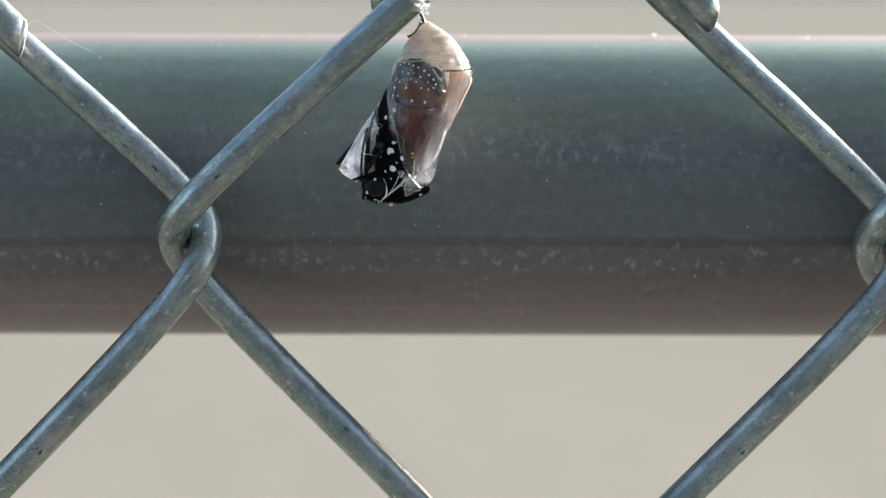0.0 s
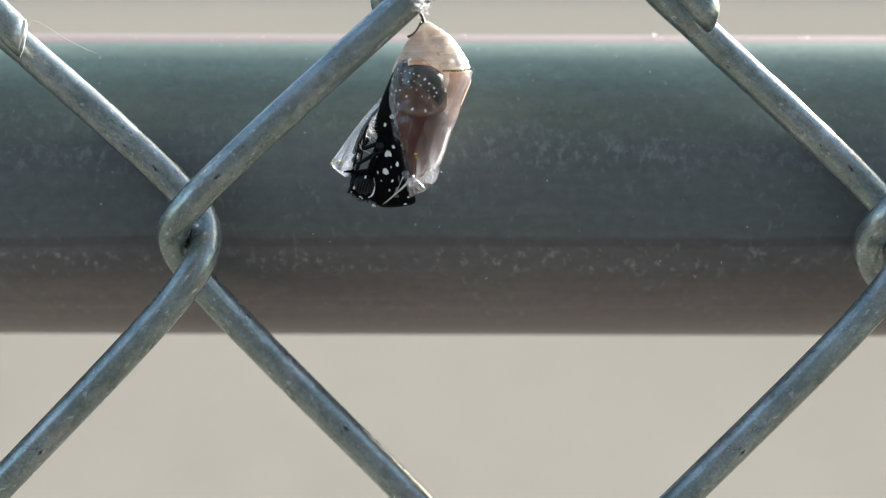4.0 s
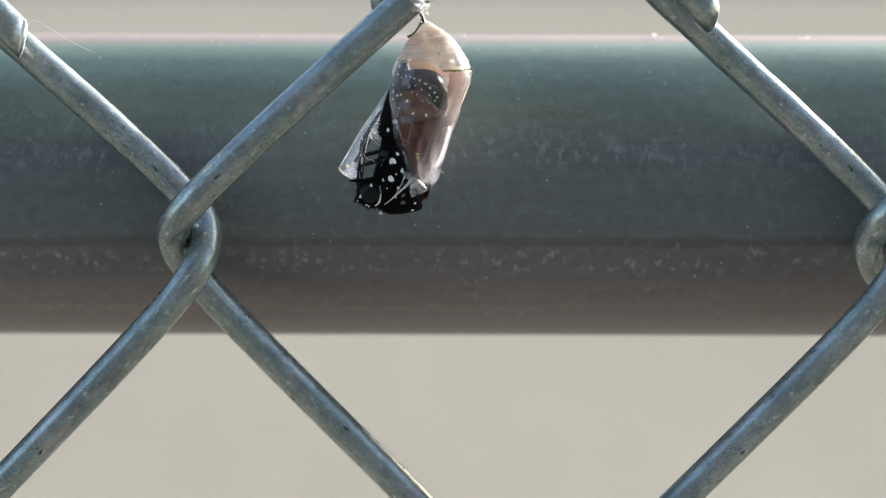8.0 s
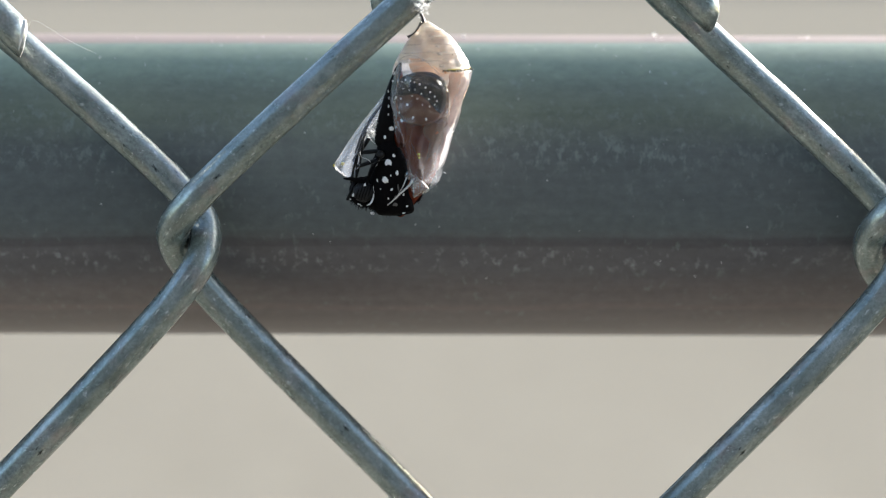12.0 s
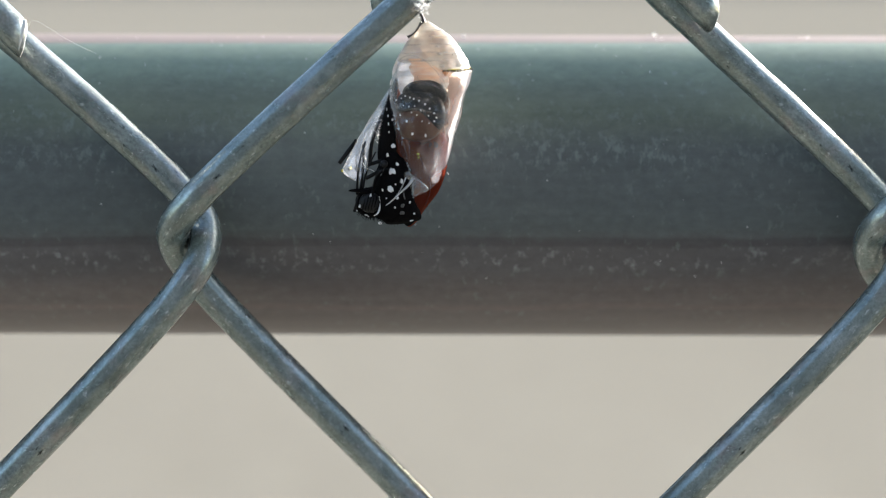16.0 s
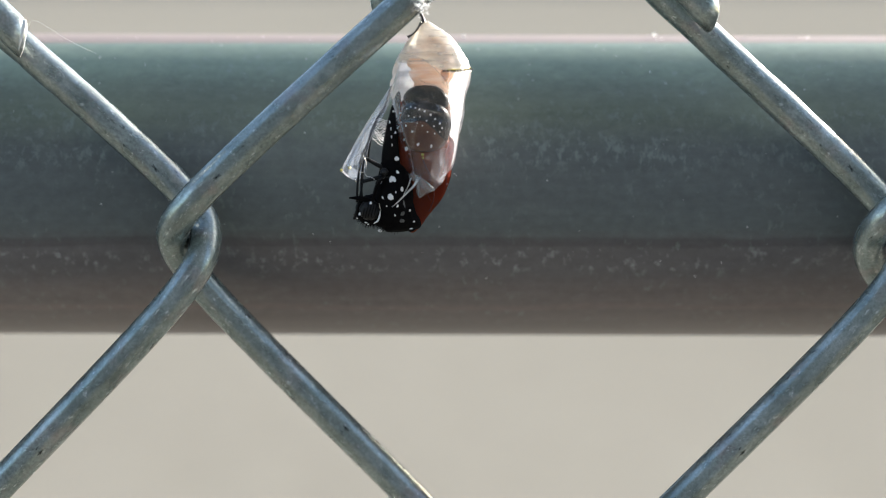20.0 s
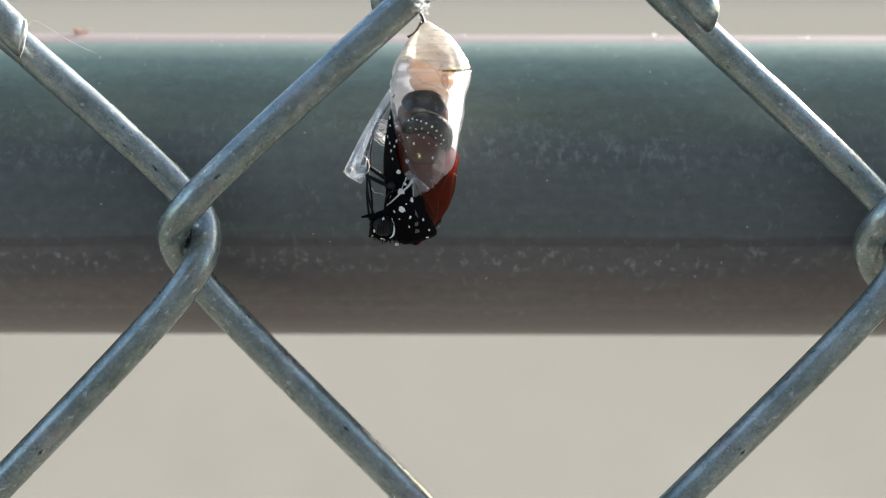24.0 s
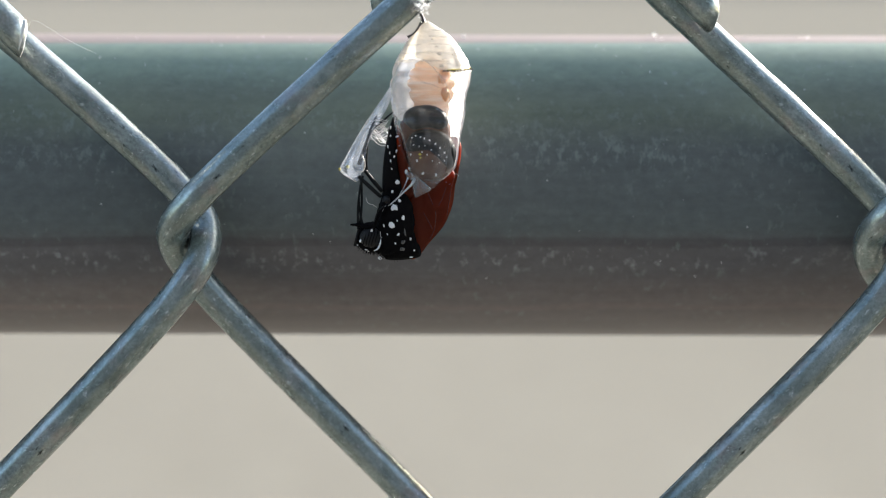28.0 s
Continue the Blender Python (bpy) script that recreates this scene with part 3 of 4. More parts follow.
# the wing case in two panels
CASE_PIVOT = at(760, 60)
PANEL_PIVOT = at(824, 134)
bm = bmesh.new()
lathe(bm, [(70, 20, 54, 51), (90, 20, 61.5, 57.5)] + CASE, 52, 178, 90, per=14, wrinkle=5.0, freq=420, keep=lambda a, b: b >= hem(a) and a > 52 + max(0, b - 190) * 0.07)
for pts, high, wide in (([(712, 188), (732, 181), (756, 184), (776, 190), (792, 192)], 6, 5), ([(704, 204), (722, 198), (756, 197), (788, 200)], -5, 6), ([(703, 202), (713, 228), (722, 258), (733, 300)], 6, 6),
                        ([(735, 204), (729, 230), (728, 262)], 4, 5), ([(708, 100), (703, 130), (701, 165), (702, 196)], 5, 7), ([(776, 132), (786, 152), (792, 176)], 5, 5), ([(768, 205), (780, 240), (776, 280)], 5, 7),
                        ([(752, 110), (770, 126), (778, 150)], -3, 6), ([(720, 110), (717, 140), (718, 170)], -4, 7),
                        ([(726, 104), (742, 118), (762, 128), (784, 132)], 5, 4), ([(736, 126), (748, 140), (768, 146), (790, 154)], 6, 4), ([(728, 150), (740, 160), (760, 164)], 4, 4), ([(756, 150), (764, 168), (770, 182)], 4, 4)):
    crease(bm, pts, high, wide)
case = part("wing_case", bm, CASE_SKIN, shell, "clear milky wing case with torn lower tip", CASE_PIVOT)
bm = bmesh.new()
lathe(bm, [(101, 18, 69.5, 64)] + CASE[:-2], -4, 92, 150, per=18, wrinkle=6.0, freq=380, keep=lambda a, b: a < 62 + max(0, b - 190) * 0.22 and b < 266 + 0.4 * a + 3 * math.sin(a * 0.13 + 1) + 1.2 * math.sin(a * 0.4))
panel = part("side_case", bm, SIDE_SKIN, shell, "pale papery side of the case", PANEL_PIVOT)

bm = bmesh.new()
lathe(bm, [(101, 18, 69.5, 64)] + CASE[:6], -66, -16, 40, per=14, wrinkle=5.0, freq=380, keep=lambda a, b: b < 278 + 6 * math.sin(a * 0.11) + 8 * math.sin(a * 0.5))
part("side_back", bm, SUNLIT_SKIN, panel, "papery rear of the side case, whitened for sun glow", PANEL_PIVOT, PANEL_PIVOT)


def case_part(name, bm, mat, label="", parent=None, pivot=None):
    return part(name, bm, mat, parent or case, label, pivot or CASE_PIVOT, pivot or CASE_PIVOT)


# raised margins of the wing case
for pts, r in (([(706, 106), (716, 97), (732, 94), (752, 101), (772, 118), (786, 136), (794, 158), (796, 178), (790, 190)], 0.6),
               ([(702, 200), (712, 225), (720, 255), (726, 285), (732, 303)], 0.6), ([(732, 303), (748, 312), (762, 324)], 0.5),
               ([(703, 203), (709, 194), (722, 187), (740, 184), (760, 187), (778, 192), (791, 193)], 0.32), ([(736, 206), (730, 226), (727, 246), (729, 262)], 0.35),
               ([(738, 128), (750, 138), (766, 142), (786, 152)], 0.4), ([(762, 108), (776, 124), (784, 144)], 0.4)):
    bm = bmesh.new()
    tube(bm, on_skin(pts, 0.1), r * K, 6)
    case_part("ridge", bm, RIDGE)
# the torn tip, folded outwards
for pts, d in (([(728, 304), (742, 304), (762, 324), (747, 331), (735, 338), (730, 322)], -30), ([(718, 297), (727, 292), (734, 300), (730, 308), (722, 307)], -33), ([(731, 302), (741, 300), (738, 318), (734, 334)], -34)):
    bm = bmesh.new()
    plate(bm, pts, d, 0.8, 4, rings=4, ripple=6)
    case_part("torn_tip", bm, TIP_SKIN)
for a, b in (((735, 338), (762, 324)), ((735, 338), (730, 305)), ((762, 324), (740, 303))):
    bm = bmesh.new()
    tube(bm, smooth_line([at(*a, -33), at((a[0] + b[0]) / 2 + 1, (a[1] + b[1]) / 2, -35), at(*b, -32)], 5), 0.5 * K, 6)
    case_part("tip_edge", bm, RIDGE)
# strand pulled from the tip
bm = bmesh.new()
tube(bm, smooth_line([at(734, 305, -34), at(727, 316, -38), at(712, 330, -42), at(697, 344, -44), at(688, 351, -44)], 8), [2.6 * K, 1.9 * K, 1.3 * K, 0.9 * K, 0.4 * K], 8, squash=0.5)
tube(bm, smooth_line([at(722, 303, -36), at(716, 318, -40), at(706, 335, -43)], 6), [1.0 * K, 0.6 * K, 0.3 * K], 6)
case_part("strand", bm, SILK, "white stretched skin strand")
for x, y, r in ((743, 262, 2.6), (744, 268, 1.9)):
    bm = bmesh.new()
    blob(bm, at(x, y, skin_front(x, y) - 0.8), (r * K, 1.0 * K, r * 0.85 * K), 10, 10, 0.2, 9000)
    case_part("gold_dot", bm, GOLD)
# a small torn flake at the side panel's edge
bm = bmesh.new()
plate(bm, [(800, 228), (807, 222), (811, 229), (806, 236)], -2, 0.5, 2, rings=3, ripple=4)
case_part("torn_flake", bm, FLAP_SKIN, "", panel, PANEL_PIVOT)
random.seed(11)
bm = bmesh.new()
for k in range(16):
    x, y = random.uniform(798, 815), random.uniform(285, 325)
    p = at(x - (y - 285) * 0.6, y, random.uniform(-8, 8))
    q = p + Vector((random.uniform(2, 9), random.uniform(-3, 3), random.uniform(-7, 7))) * K
    tube(bm, smooth_line([p, (p + q) / 2 + Vector((0, 0, 2 * K)), q], 3), 0.2 * K, 4)
case_part("lint", bm, SILK, "", panel, PANEL_PIVOT)

# the hinged skin of face and legs
FLAP_PIVOT = at(694, 148)
FLAP = [(146, 693, 697, 2), (165, 681, 694, 7), (185, 667, 688, 11), (210, 651, 673, 15), (240, 631, 658, 19), (268, 614, 649, 22), (288, 603, 645, 21), (300, 606, 640, 15), (309, 619, 636, 9), (314, 628, 633, 2)]
bm = bmesh.new()
line = smooth_line([Vector((y, a, b)) for y, a, b, d in FLAP], 5)
deep = [d for y, a, b, d in FLAP]
rows = []
for i, (y, a, b) in enumerate(line):
    d = float(np.interp(i / (len(line) - 1), np.linspace(0, 1, len(deep)), deep))
    ring = []
    for k in range(27):
        g = radians(-150 + 300 * k / 26)         # open towards the body
        q = at((a + b) / 2 - (b - a) / 2 * math.cos(g), y, -d * math.sin(g))
        q += Vector((1, 0.5, 0.5)) * 3.0 * K * noise.noise(q * 520)
        ring.append(bm.verts.new(q))
    rows.append(ring)
for r, s in zip(rows, rows[1:]):
    for k in range(26):
        bm.faces.new((r[k], r[k + 1], s[k + 1], s[k]))
flap = part("face_case", bm, FLAP_SKIN, shell, "hinged clear skin of the face and legs", FLAP_PIVOT)
bm = bmesh.new()
ring = [at(637 + 10 * math.cos(a) + 2 * math.sin(a), 279 + 16 * math.sin(a), -20.5) for a in np.linspace(0, 2 * math.pi, 33)]
tube(bm, ring, 0.8 * K, 6, False)
case_part("eye_ring", bm, RIDGE, "", flap, FLAP_PIVOT)
for pts, r in (([(694, 148), (664, 190), (634, 235), (604, 288)], 1.2), ([(694, 150), (672, 198), (652, 245), (646, 285)], 0.9), ([(664, 200), (645, 232), (634, 262)], 0.8), ([(603, 292), (615, 304), (631, 313)], 1.1)):
    bm = bmesh.new()
    tube(bm, [at(p.x, p.y, -9 if r < 1.15 else -2) for p in smooth_line([Vector((x, y, 0)) for x, y in pts], 6)], r * K, 6)
    case_part("fold", bm, RIDGE, "", flap, FLAP_PIVOT)
for x, y, r in ((602, 292, 2.6), (617, 287, 3.0)):
    bm = bmesh.new()
    blob(bm, at(x, y, -14 if x > 610 else -3), (r * K, 1.6 * K, r * K), 0, 10, 0.2, 9000)
    case_part("gold_dot", bm, GOLD, "", flap, FLAP_PIVOT)
# torn web between flap and body
random.seed(7)
bm = bmesh.new()
for k in range(26):
    x, y = random.uniform(652, 668), random.uniform(208, 240)
    x2, y2 = random.uniform(676, 693), random.uniform(205, 252)
    sag = random.uniform(-6, 10)
    tube(bm, smooth_line([at(x, y, -4), at((x + x2) / 2, (y + y2) / 2 + sag, random.uniform(-12, 4)), at(x2, y2, -6)], 6), random.uniform(0.25, 0.6) * K, 4)
web = case_part("web", bm, SILK, "thin white torn web", flap, FLAP_PIVOT)
bm = bmesh.new()
plate(bm, [(654, 220), (668, 212), (684, 224), (688, 240), (676, 238), (660, 232)], -2, 0.5, 2, rings=4, ripple=8)
case_part("web_sheet", bm, WEB_SKIN, "", flap, FLAP_PIVOT)

# stalk
bm = bmesh.new()
tube(bm, smooth_line([at(739, 18), at(745, 25), at(748, 34), at(750, 42)], 6), [3.2 * K, 3.0 * K, 3.6 * K, 6 * K], 12)
tube(bm, smooth_line([at(745, 39, -6), at(739, 50, -14), at(731, 58, -20), at(722, 63, -22)], 6), [2.4 * K, 1.6 * K, 1.5 * K, 2.6 * K], 10)
stalk = part("stalk", bm, STALK, shell, "black shiny hooked stalk")
# silk pad on the wire
random.seed(21)
bm = bmesh.new()
for k in range(90):
    x, y = random.gauss(742, 9), random.gauss(8, 8)
    p = at(x, y, random.uniform(-58, -20))
    q = p + Vector((random.uniform(-9, 9), random.uniform(-6, 2), random.uniform(-7, 7))) * K
    tube(bm, smooth_line([p, (p + q) / 2 + Vector((0, -2 * K, 1.5 * K)), q], 3), 0.45 * K, 4)
blob(bm, at(741, 14, -12), (8 * K, 14 * K, 5 * K), -30, 12, 0.3, 6000)
part("silk_pad", bm, SILK, shell, "white silk pad on the wire")

# ---- the butterfly ----
bug = new("butterfly")
tagged(bug, "black and rust butterfly with white spots leaving its chrysalis", "butterfly")
BODY = at(676.5, 385)          # pivot of the body
bug.location = HANG + BODY
WING_PIVOT = at(759, 297)
STRIP_PIVOT = at(703, 313)


def body_part(name, bm, mat, label="", origin=None, parent=None, rest=None):
    return part(name, bm, mat, parent or bug, label, origin, rest if rest is not None else BODY)


def spots(parent, pivot, marks, depth, mat=None, size=0.76):
    """Raised pale marks: x, y, half width, half height, turn."""
    for x, y, rx, rz, turn in marks:
        bm = bmesh.new()
        blob(bm, at(x, y, depth(x, y)), (rx * size * K, 1.2 * K, rz * size * K), turn, 14, 0.38, 5600)
        part("spot", bm, mat or SPOT, parent, "", pivot, pivot)


def bulge(c, r):
    def depth(x, y):
        s = 1 - ((x - c[0]) / r[0]) ** 2 - ((y - c[1]) / r[1]) ** 2
        return -r[2] * math.sqrt(max(0.02, s)) - 0.3
    return depth


def hairs(bm, c, r, a0, a1, count, length, seed, thick=0.55):
    random.seed(seed)
    for k in range(count):
        a = radians(random.uniform(a0, a1))
        e = random.uniform(-0.9, 0.6)
        s = math.sqrt(1 - e * e)
        n = Vector((math.cos(a) * s, e, math.sin(a) * s))
        p = at(c[0], c[1]) + Vector((n.x * r[0], n.y * r[2], n.z * r[1])) * K * 0.97
        q = p + (n + Vector((random.uniform(-0.4, 0.4), 0, random.uniform(-0.6, 0.2)))) * length * random.uniform(0.5, 1.2) * K
        tube(bm, [p, (p + q) / 2 + Vector((0, 0, -0.5 * K)), q], [thick * K, thick * 0.7 * K, 0.15 * K], 4, False)


# thorax
TH_C, TH_R = (700, 386), (35, 62, 34)
bm = bmesh.new()
blob(bm, at(*TH_C), (TH_R[0] * K, TH_R[2] * K, TH_R[1] * K), 4, 48, 0.06, 2500)
blob(bm, at(690, 420, 2), (30 * K, 30 * K, 27 * K), 0, 32, 0.06, 2500)
blob(bm, at(697, 345, 0), (22 * K, 24 * K, 30 * K), 0, 28, 0.06, 2500)
plate(bm, [(680, 447), (700, 451), (725, 449), (744, 443), (742, 425), (728, 385), (708, 360), (690, 380), (676, 420)], -9, 6, 9, rings=6)
thorax = body_part("thorax", bm, FUR, "black furry thorax with white spots")
spots(thorax, BODY, [(698, 358, 6.5, 8.5, -10), (694, 386, 6.5, 5.5, 35), (687, 402, 3.5, 2.6, 40), (691, 407, 3, 2.2, -30), (690, 428, 4.5, 4.5, 20), (671, 434, 3.4, 4.8, 0), (672, 448, 4.4, 2.8, 10),
                     (709, 446, 5.5, 2.2, -18), (720, 440, 2.4, 4, 30), (713, 373, 3.4, 5.2, -10), (707, 345, 2.6, 4.4, -15), (677, 361, 2.8, 4, -30), (675, 402, 3, 8.5, -8), (668, 376, 2, 3, 0),
                     (683, 352, 1.6, 3.2, 20), (705, 402, 1.8, 2.6, 30), (698, 440, 3.2, 2.2, -10), (682, 442, 2.6, 2.8, 20), (700, 418, 1.6, 2.4, 0), (680, 388, 1.6, 3, -20), (703, 378, 1.4, 1.8, 0)], bulge(TH_C, TH_R), None, 0.94)
spots(thorax, BODY, [(726, 412, 2.2, 3.6, 20), (733, 432, 2.6, 2.0, -20), (727, 444, 4.2, 1.6, -8), (721, 426, 1.8, 2.6, 10)], lambda x, y: -21)
spots(thorax, BODY, [(713, 416, 4.5, 5, 30), (712, 428, 7, 6, 20), (716, 396, 2.2, 14, -12)], bulge(TH_C, TH_R), GREY)
bm = bmesh.new()
hairs(bm, TH_C, TH_R, 215, 330, 170, 6, 3, 0.45)
hairs(bm, (690, 420), (30, 27, 30), 200, 300, 130, 6, 5, 0.45)
body_part("fur", bm, FUR, parent=thorax, origin=BODY)
bm = bmesh.new()
blob(bm, at(731, 404, 27), (27 * K, 17 * K, 33 * K), -22, 32, 0.08, 2500)
hairs(bm, (732, 402), (27, 33, 17), -50, 30, 260, 4.5, 23, 0.3)
for v in bm.verts:
    v.co.y = max(v.co.y, 6 * K)
part("furry_back", bm, BROWN_FUR, thorax, "brown-black furry back of the thorax", BODY, BODY)
bm = bmesh.new()
blob(bm, at(684, 343, -26), (7 * K, 7 * K, 7 * K), 0, 20)
body_part("leg_base", bm, EYE_SKIN)

# head with eye, feelers' base and palp
bm = bmesh.new()
blob(bm, at(658, 412, 2), (28 * K, 24 * K, 27 * K), 0, 32, 0.06, 3000)
head = body_part("head", bm, FUR, "black head with white marks")
bm = bmesh.new()
blob(bm, at(656, 410, -16), (19 * K, 14 * K, 18 * K), 0, 28)
eye = body_part("eye", bm, EYE_SKIN, "dull black round ribbed eye", parent=head)
for k in range(5):
    bm = bmesh.new()
    x = 646 + k * 5
    pts = [at(x + 3 * math.sin(s * 1.6), 410 - 13 * s, bulge((656, 410), (19, 18, 14))(x, 410 - 13 * s) - 16.2) for s in np.linspace(-0.9, 0.9, 9)]
    tube(bm, pts, 0.8 * K, 5)
    part("eye_rib", bm, FUR, eye, "", BODY, BODY)
head_depth = bulge((658, 412), (30, 29, 30))
spots(head, BODY, [(638, 415, 2.4, 4.8, 10), (649, 431, 4, 1.5, 15), (652, 434, 2, 1.2, 0), (658, 397, 3, 4.6, 25), (643, 391, 8.5, 3.2, -4), (633, 424, 2, 1.4, 30)], head_depth)
bm = bmesh.new()
tube(bm, smooth_line([at(662, 432, -26), at(669, 428, -27), at(673, 419, -26), at(674, 411, -24)], 5), [0.5 * K, 1.7 * K, 1.5 * K, 0.5 * K], 6)
part("eye_rim", bm, SPOT, head, "white crescent under the eye", BODY, BODY)
bm = bmesh.new()
tube(bm, smooth_line([at(620, 388, -14), at(636, 388, -18), at(652, 392, -18), at(662, 400, -14)], 5), [1.2 * K, 3.6 * K, 5 * K, 5 * K], 10)
part("palp", bm, FUR, head, "", BODY, BODY)
bm = bmesh.new()
hairs(bm, (658, 412), (28, 27, 26), 190, 300, 130, 5, 9, 0.45)
body_part("head_fur", bm, FUR, parent=head, origin=BODY)
bm = bmesh.new()
tube(bm, smooth_line([at(682, 346, -28), at(672, 366, -30), at(664, 385, -28), at(661, 398, -24)], 5), [3.6 * K, 3 * K, 2.6 * K, 2.2 * K], 10)
body_part("foreleg", bm, FUR)
bm = bmesh.new()
tube(bm, smooth_line([at(694, 350, -40), at(680, 352, -40), at(669, 363, -36), at(663, 380, -32)], 6), 1.0 * K, 6)
body_part("proboscis", bm, LEG)
bm = bmesh.new()
tube(bm, smooth_line([at(648, 340, -20), at(652, 349, -22), at(661, 352, -24), at(667, 356, -26)], 6), 0.5 * K, 5)
body_part("thread", bm, SILK, "fine white curling threads")

# abdomen, in rings
bm = bmesh.new()
AB = [(88, 17, 3, 3), (94, 17, 17, 13), (108, 17, 32, 22), (126, 17, 41, 20), (146, 18, 41, 11), (170, 18, 35, 6), (215, 12, 27, 5), (250, -6, 22, 6), (300, -28, 16, 5)]
AB_PIVOT = at(757, 170)
rings = lathe(bm, AB, 0, 360, 40)
for k, r in enumerate(rings):
    mid_p = sum((v.co for v in r), Vector((0, 0, 0))) / len(r)
    s = 1 - 0.14 * (0.5 + 0.5 * math.cos(k * 2 * math.pi / 8)) ** 3
    for v in r:
        v.co = mid_p + (v.co - mid_p) * s
abdomen = body_part("abdomen", bm, ABDOMEN, "cream and pale orange ringed abdomen", AB_PIVOT)
bm = bmesh.new()
blob(bm, at(784, 140, -14), (10 * K, 9 * K, 15 * K), 12, 20, 0.3, 3500)
blob(bm, at(788, 172, -6), (8 * K, 7 * K, 13 * K), 0, 20, 0.3, 3500)
part("orange_patch", bm, ORANGE, abdomen, "orange side patches", AB_PIVOT, AB_PIVOT)

# wing: the blade that comes out below
BLADE = [(708, 290), (712, 262), (744, 262), (772, 272), (796, 288), (805, 304), (802, 326), (797, 362), (784, 392), (760, 420), (740, 445), (724, 447), (712, 400), (706, 340)]
bm = bmesh.new()
plate(bm, BLADE, -3, 3, 7, rings=10, per=8, ripple=7)
wing = body_part("wing", bm, WING_RUST, "crumpled wet rust-red wing with black border", WING_PIVOT)


def blade_depth(x, y):
    return -3 - 3.4 - 7 * max(0.0, 1 - ((x - 758) / 56) ** 2 - ((y - 345) / 105) ** 2)


bm = bmesh.new()
plate(bm, [(704, 292), (712, 296), (726, 345), (739, 396), (744, 428), (738, 443), (722, 446), (710, 400), (701, 345)], -6, 2, 3, rings=6)
part("black_border", bm, WING_BLACK, wing, "black wing border", WING_PIVOT, WING_PIVOT)
for pts, r in (([(752, 322), (762, 345), (770, 366), (769, 392), (760, 414)], 0.9), ([(789, 322), (782, 342), (770, 366)], 0.8), ([(735, 345), (752, 372), (764, 395)], 0.7), ([(804, 300), (796, 335), (790, 375)], 0.7)):
    bm = bmesh.new()
    line = smooth_line([Vector((x, y, 0)) for x, y in pts], 5)
    tube(bm, [at(p.x, p.y, blade_depth(p.x, p.y) + 0.4) for p in line], r * 0.75 * K, 6)
    part("vein", bm, VEIN, wing, "", WING_PIVOT, WING_PIVOT)
# the upper corner of the wing, which slides out last
CORNER_PIVOT = at(800, 280)
bm = bmesh.new()
plate(bm, [(764, 262), (784, 243), (804, 238), (815, 250), (815, 272), (811, 296), (804, 324), (790, 334), (770, 312)], 22, 3, 5, rings=7, ripple=5)
corner = body_part("wing_corner", bm, WING_RUST, "rust-red upper corner of the wing", CORNER_PIVOT)
# the far wing
bm = bmesh.new()
plate(bm, [(x + 3, y - 5) for x, y in BLADE], 16, 3, -5, rings=6, ripple=6)
part("far_wing", bm, WING_RUST, wing, "", WING_PIVOT, WING_PIVOT)

# wing: the dark tip still inside the case
TIP = [(726, 296), (720, 262), (721, 238), (734, 226), (756, 222), (784, 228), (801, 244), (805, 268), (795, 298), (768, 311), (740, 308)]
bm = bmesh.new()
plate(bm, TIP, -18, 3, 12, rings=9, ripple=5)
tip = body_part("wing_tip", bm, WING_BROWN, "brown-black wing tip with white dots", WING_PIVOT)


def tip_depth(x, y):
    return -18 - 3 - 12 * max(0.0, 1 - ((x - 764) / 46) ** 2 - ((y - 266) / 44) ** 2)


bm = bmesh.new()
plate(bm, [(720, 258), (721, 240), (734, 225), (757, 221), (785, 227), (802, 244), (806, 268), (797, 290), (778, 280), (750, 264)], -22, 3, 10, rings=6, ripple=3)
part("tip_band", bm, HOOD, tip, "black band of the wing tip", WING_PIVOT, WING_PIVOT)
spots(tip, WING_PIVOT, [(729, 235, 1.8, 2.2, 0), (736, 232, 2, 2.6, 0), (744, 234, 2, 2.6, 0), (751, 236, 2.2, 2.8, 10), (760, 239, 2.4, 2.6, 20), (770, 245, 2.6, 2.8, 30), (778, 252, 2.4, 2.6, 30), (786, 260, 2.4, 2.6, 30), (790, 268, 2.0, 2.4, 30),
                        (732, 247, 1.4, 1.6, 0), (742, 249, 1.6, 1.8, 0), (752, 248, 1.6, 1.6, 0), (763, 255, 1.8, 2, 0), (756, 263, 1.8, 2, 0), (776, 264, 1.8, 2, 0), (747, 259, 1.6, 1.8, 0), (765, 274, 1.6, 1.8, 0), (777, 277, 1.6, 1.8, 0), (786, 274, 1.6, 1.8, 0),
                        (738, 274, 3, 4.4, 15), (748, 296, 3.4, 4.2, 10), (771, 299, 3.2, 3.8, 0), (724, 288, 2.2, 3.2, 0), (727, 264, 2, 2.6, 0)], lambda x, y: tip_depth(x, y) - 5, None, 0.62)

# wing: the dark fold above the tip
HOOD_PIVOT = at(755, 200)
bm = bmesh.new()
plate(bm, [(714, 206), (718, 192), (731, 183), (752, 180), (772, 183), (788, 195), (792, 212), (781, 223), (757, 220), (729, 224)], -12, 6, 8, rings=9, ripple=7)
hood = body_part("wing_fold", bm, HOOD, "smooth dark grey wing fold", HOOD_PIVOT)

bm = bmesh.new()
plate(bm, [(711, 208), (735, 200), (765, 199), (791, 207), (796, 230), (790, 258), (745, 266), (716, 258), (708, 232)], -8, 4, 6, rings=7, ripple=5)
part("fold_band", bm, WING_BROWN, hood, "brown band under the dark fold", HOOD_PIVOT, HOOD_PIVOT)

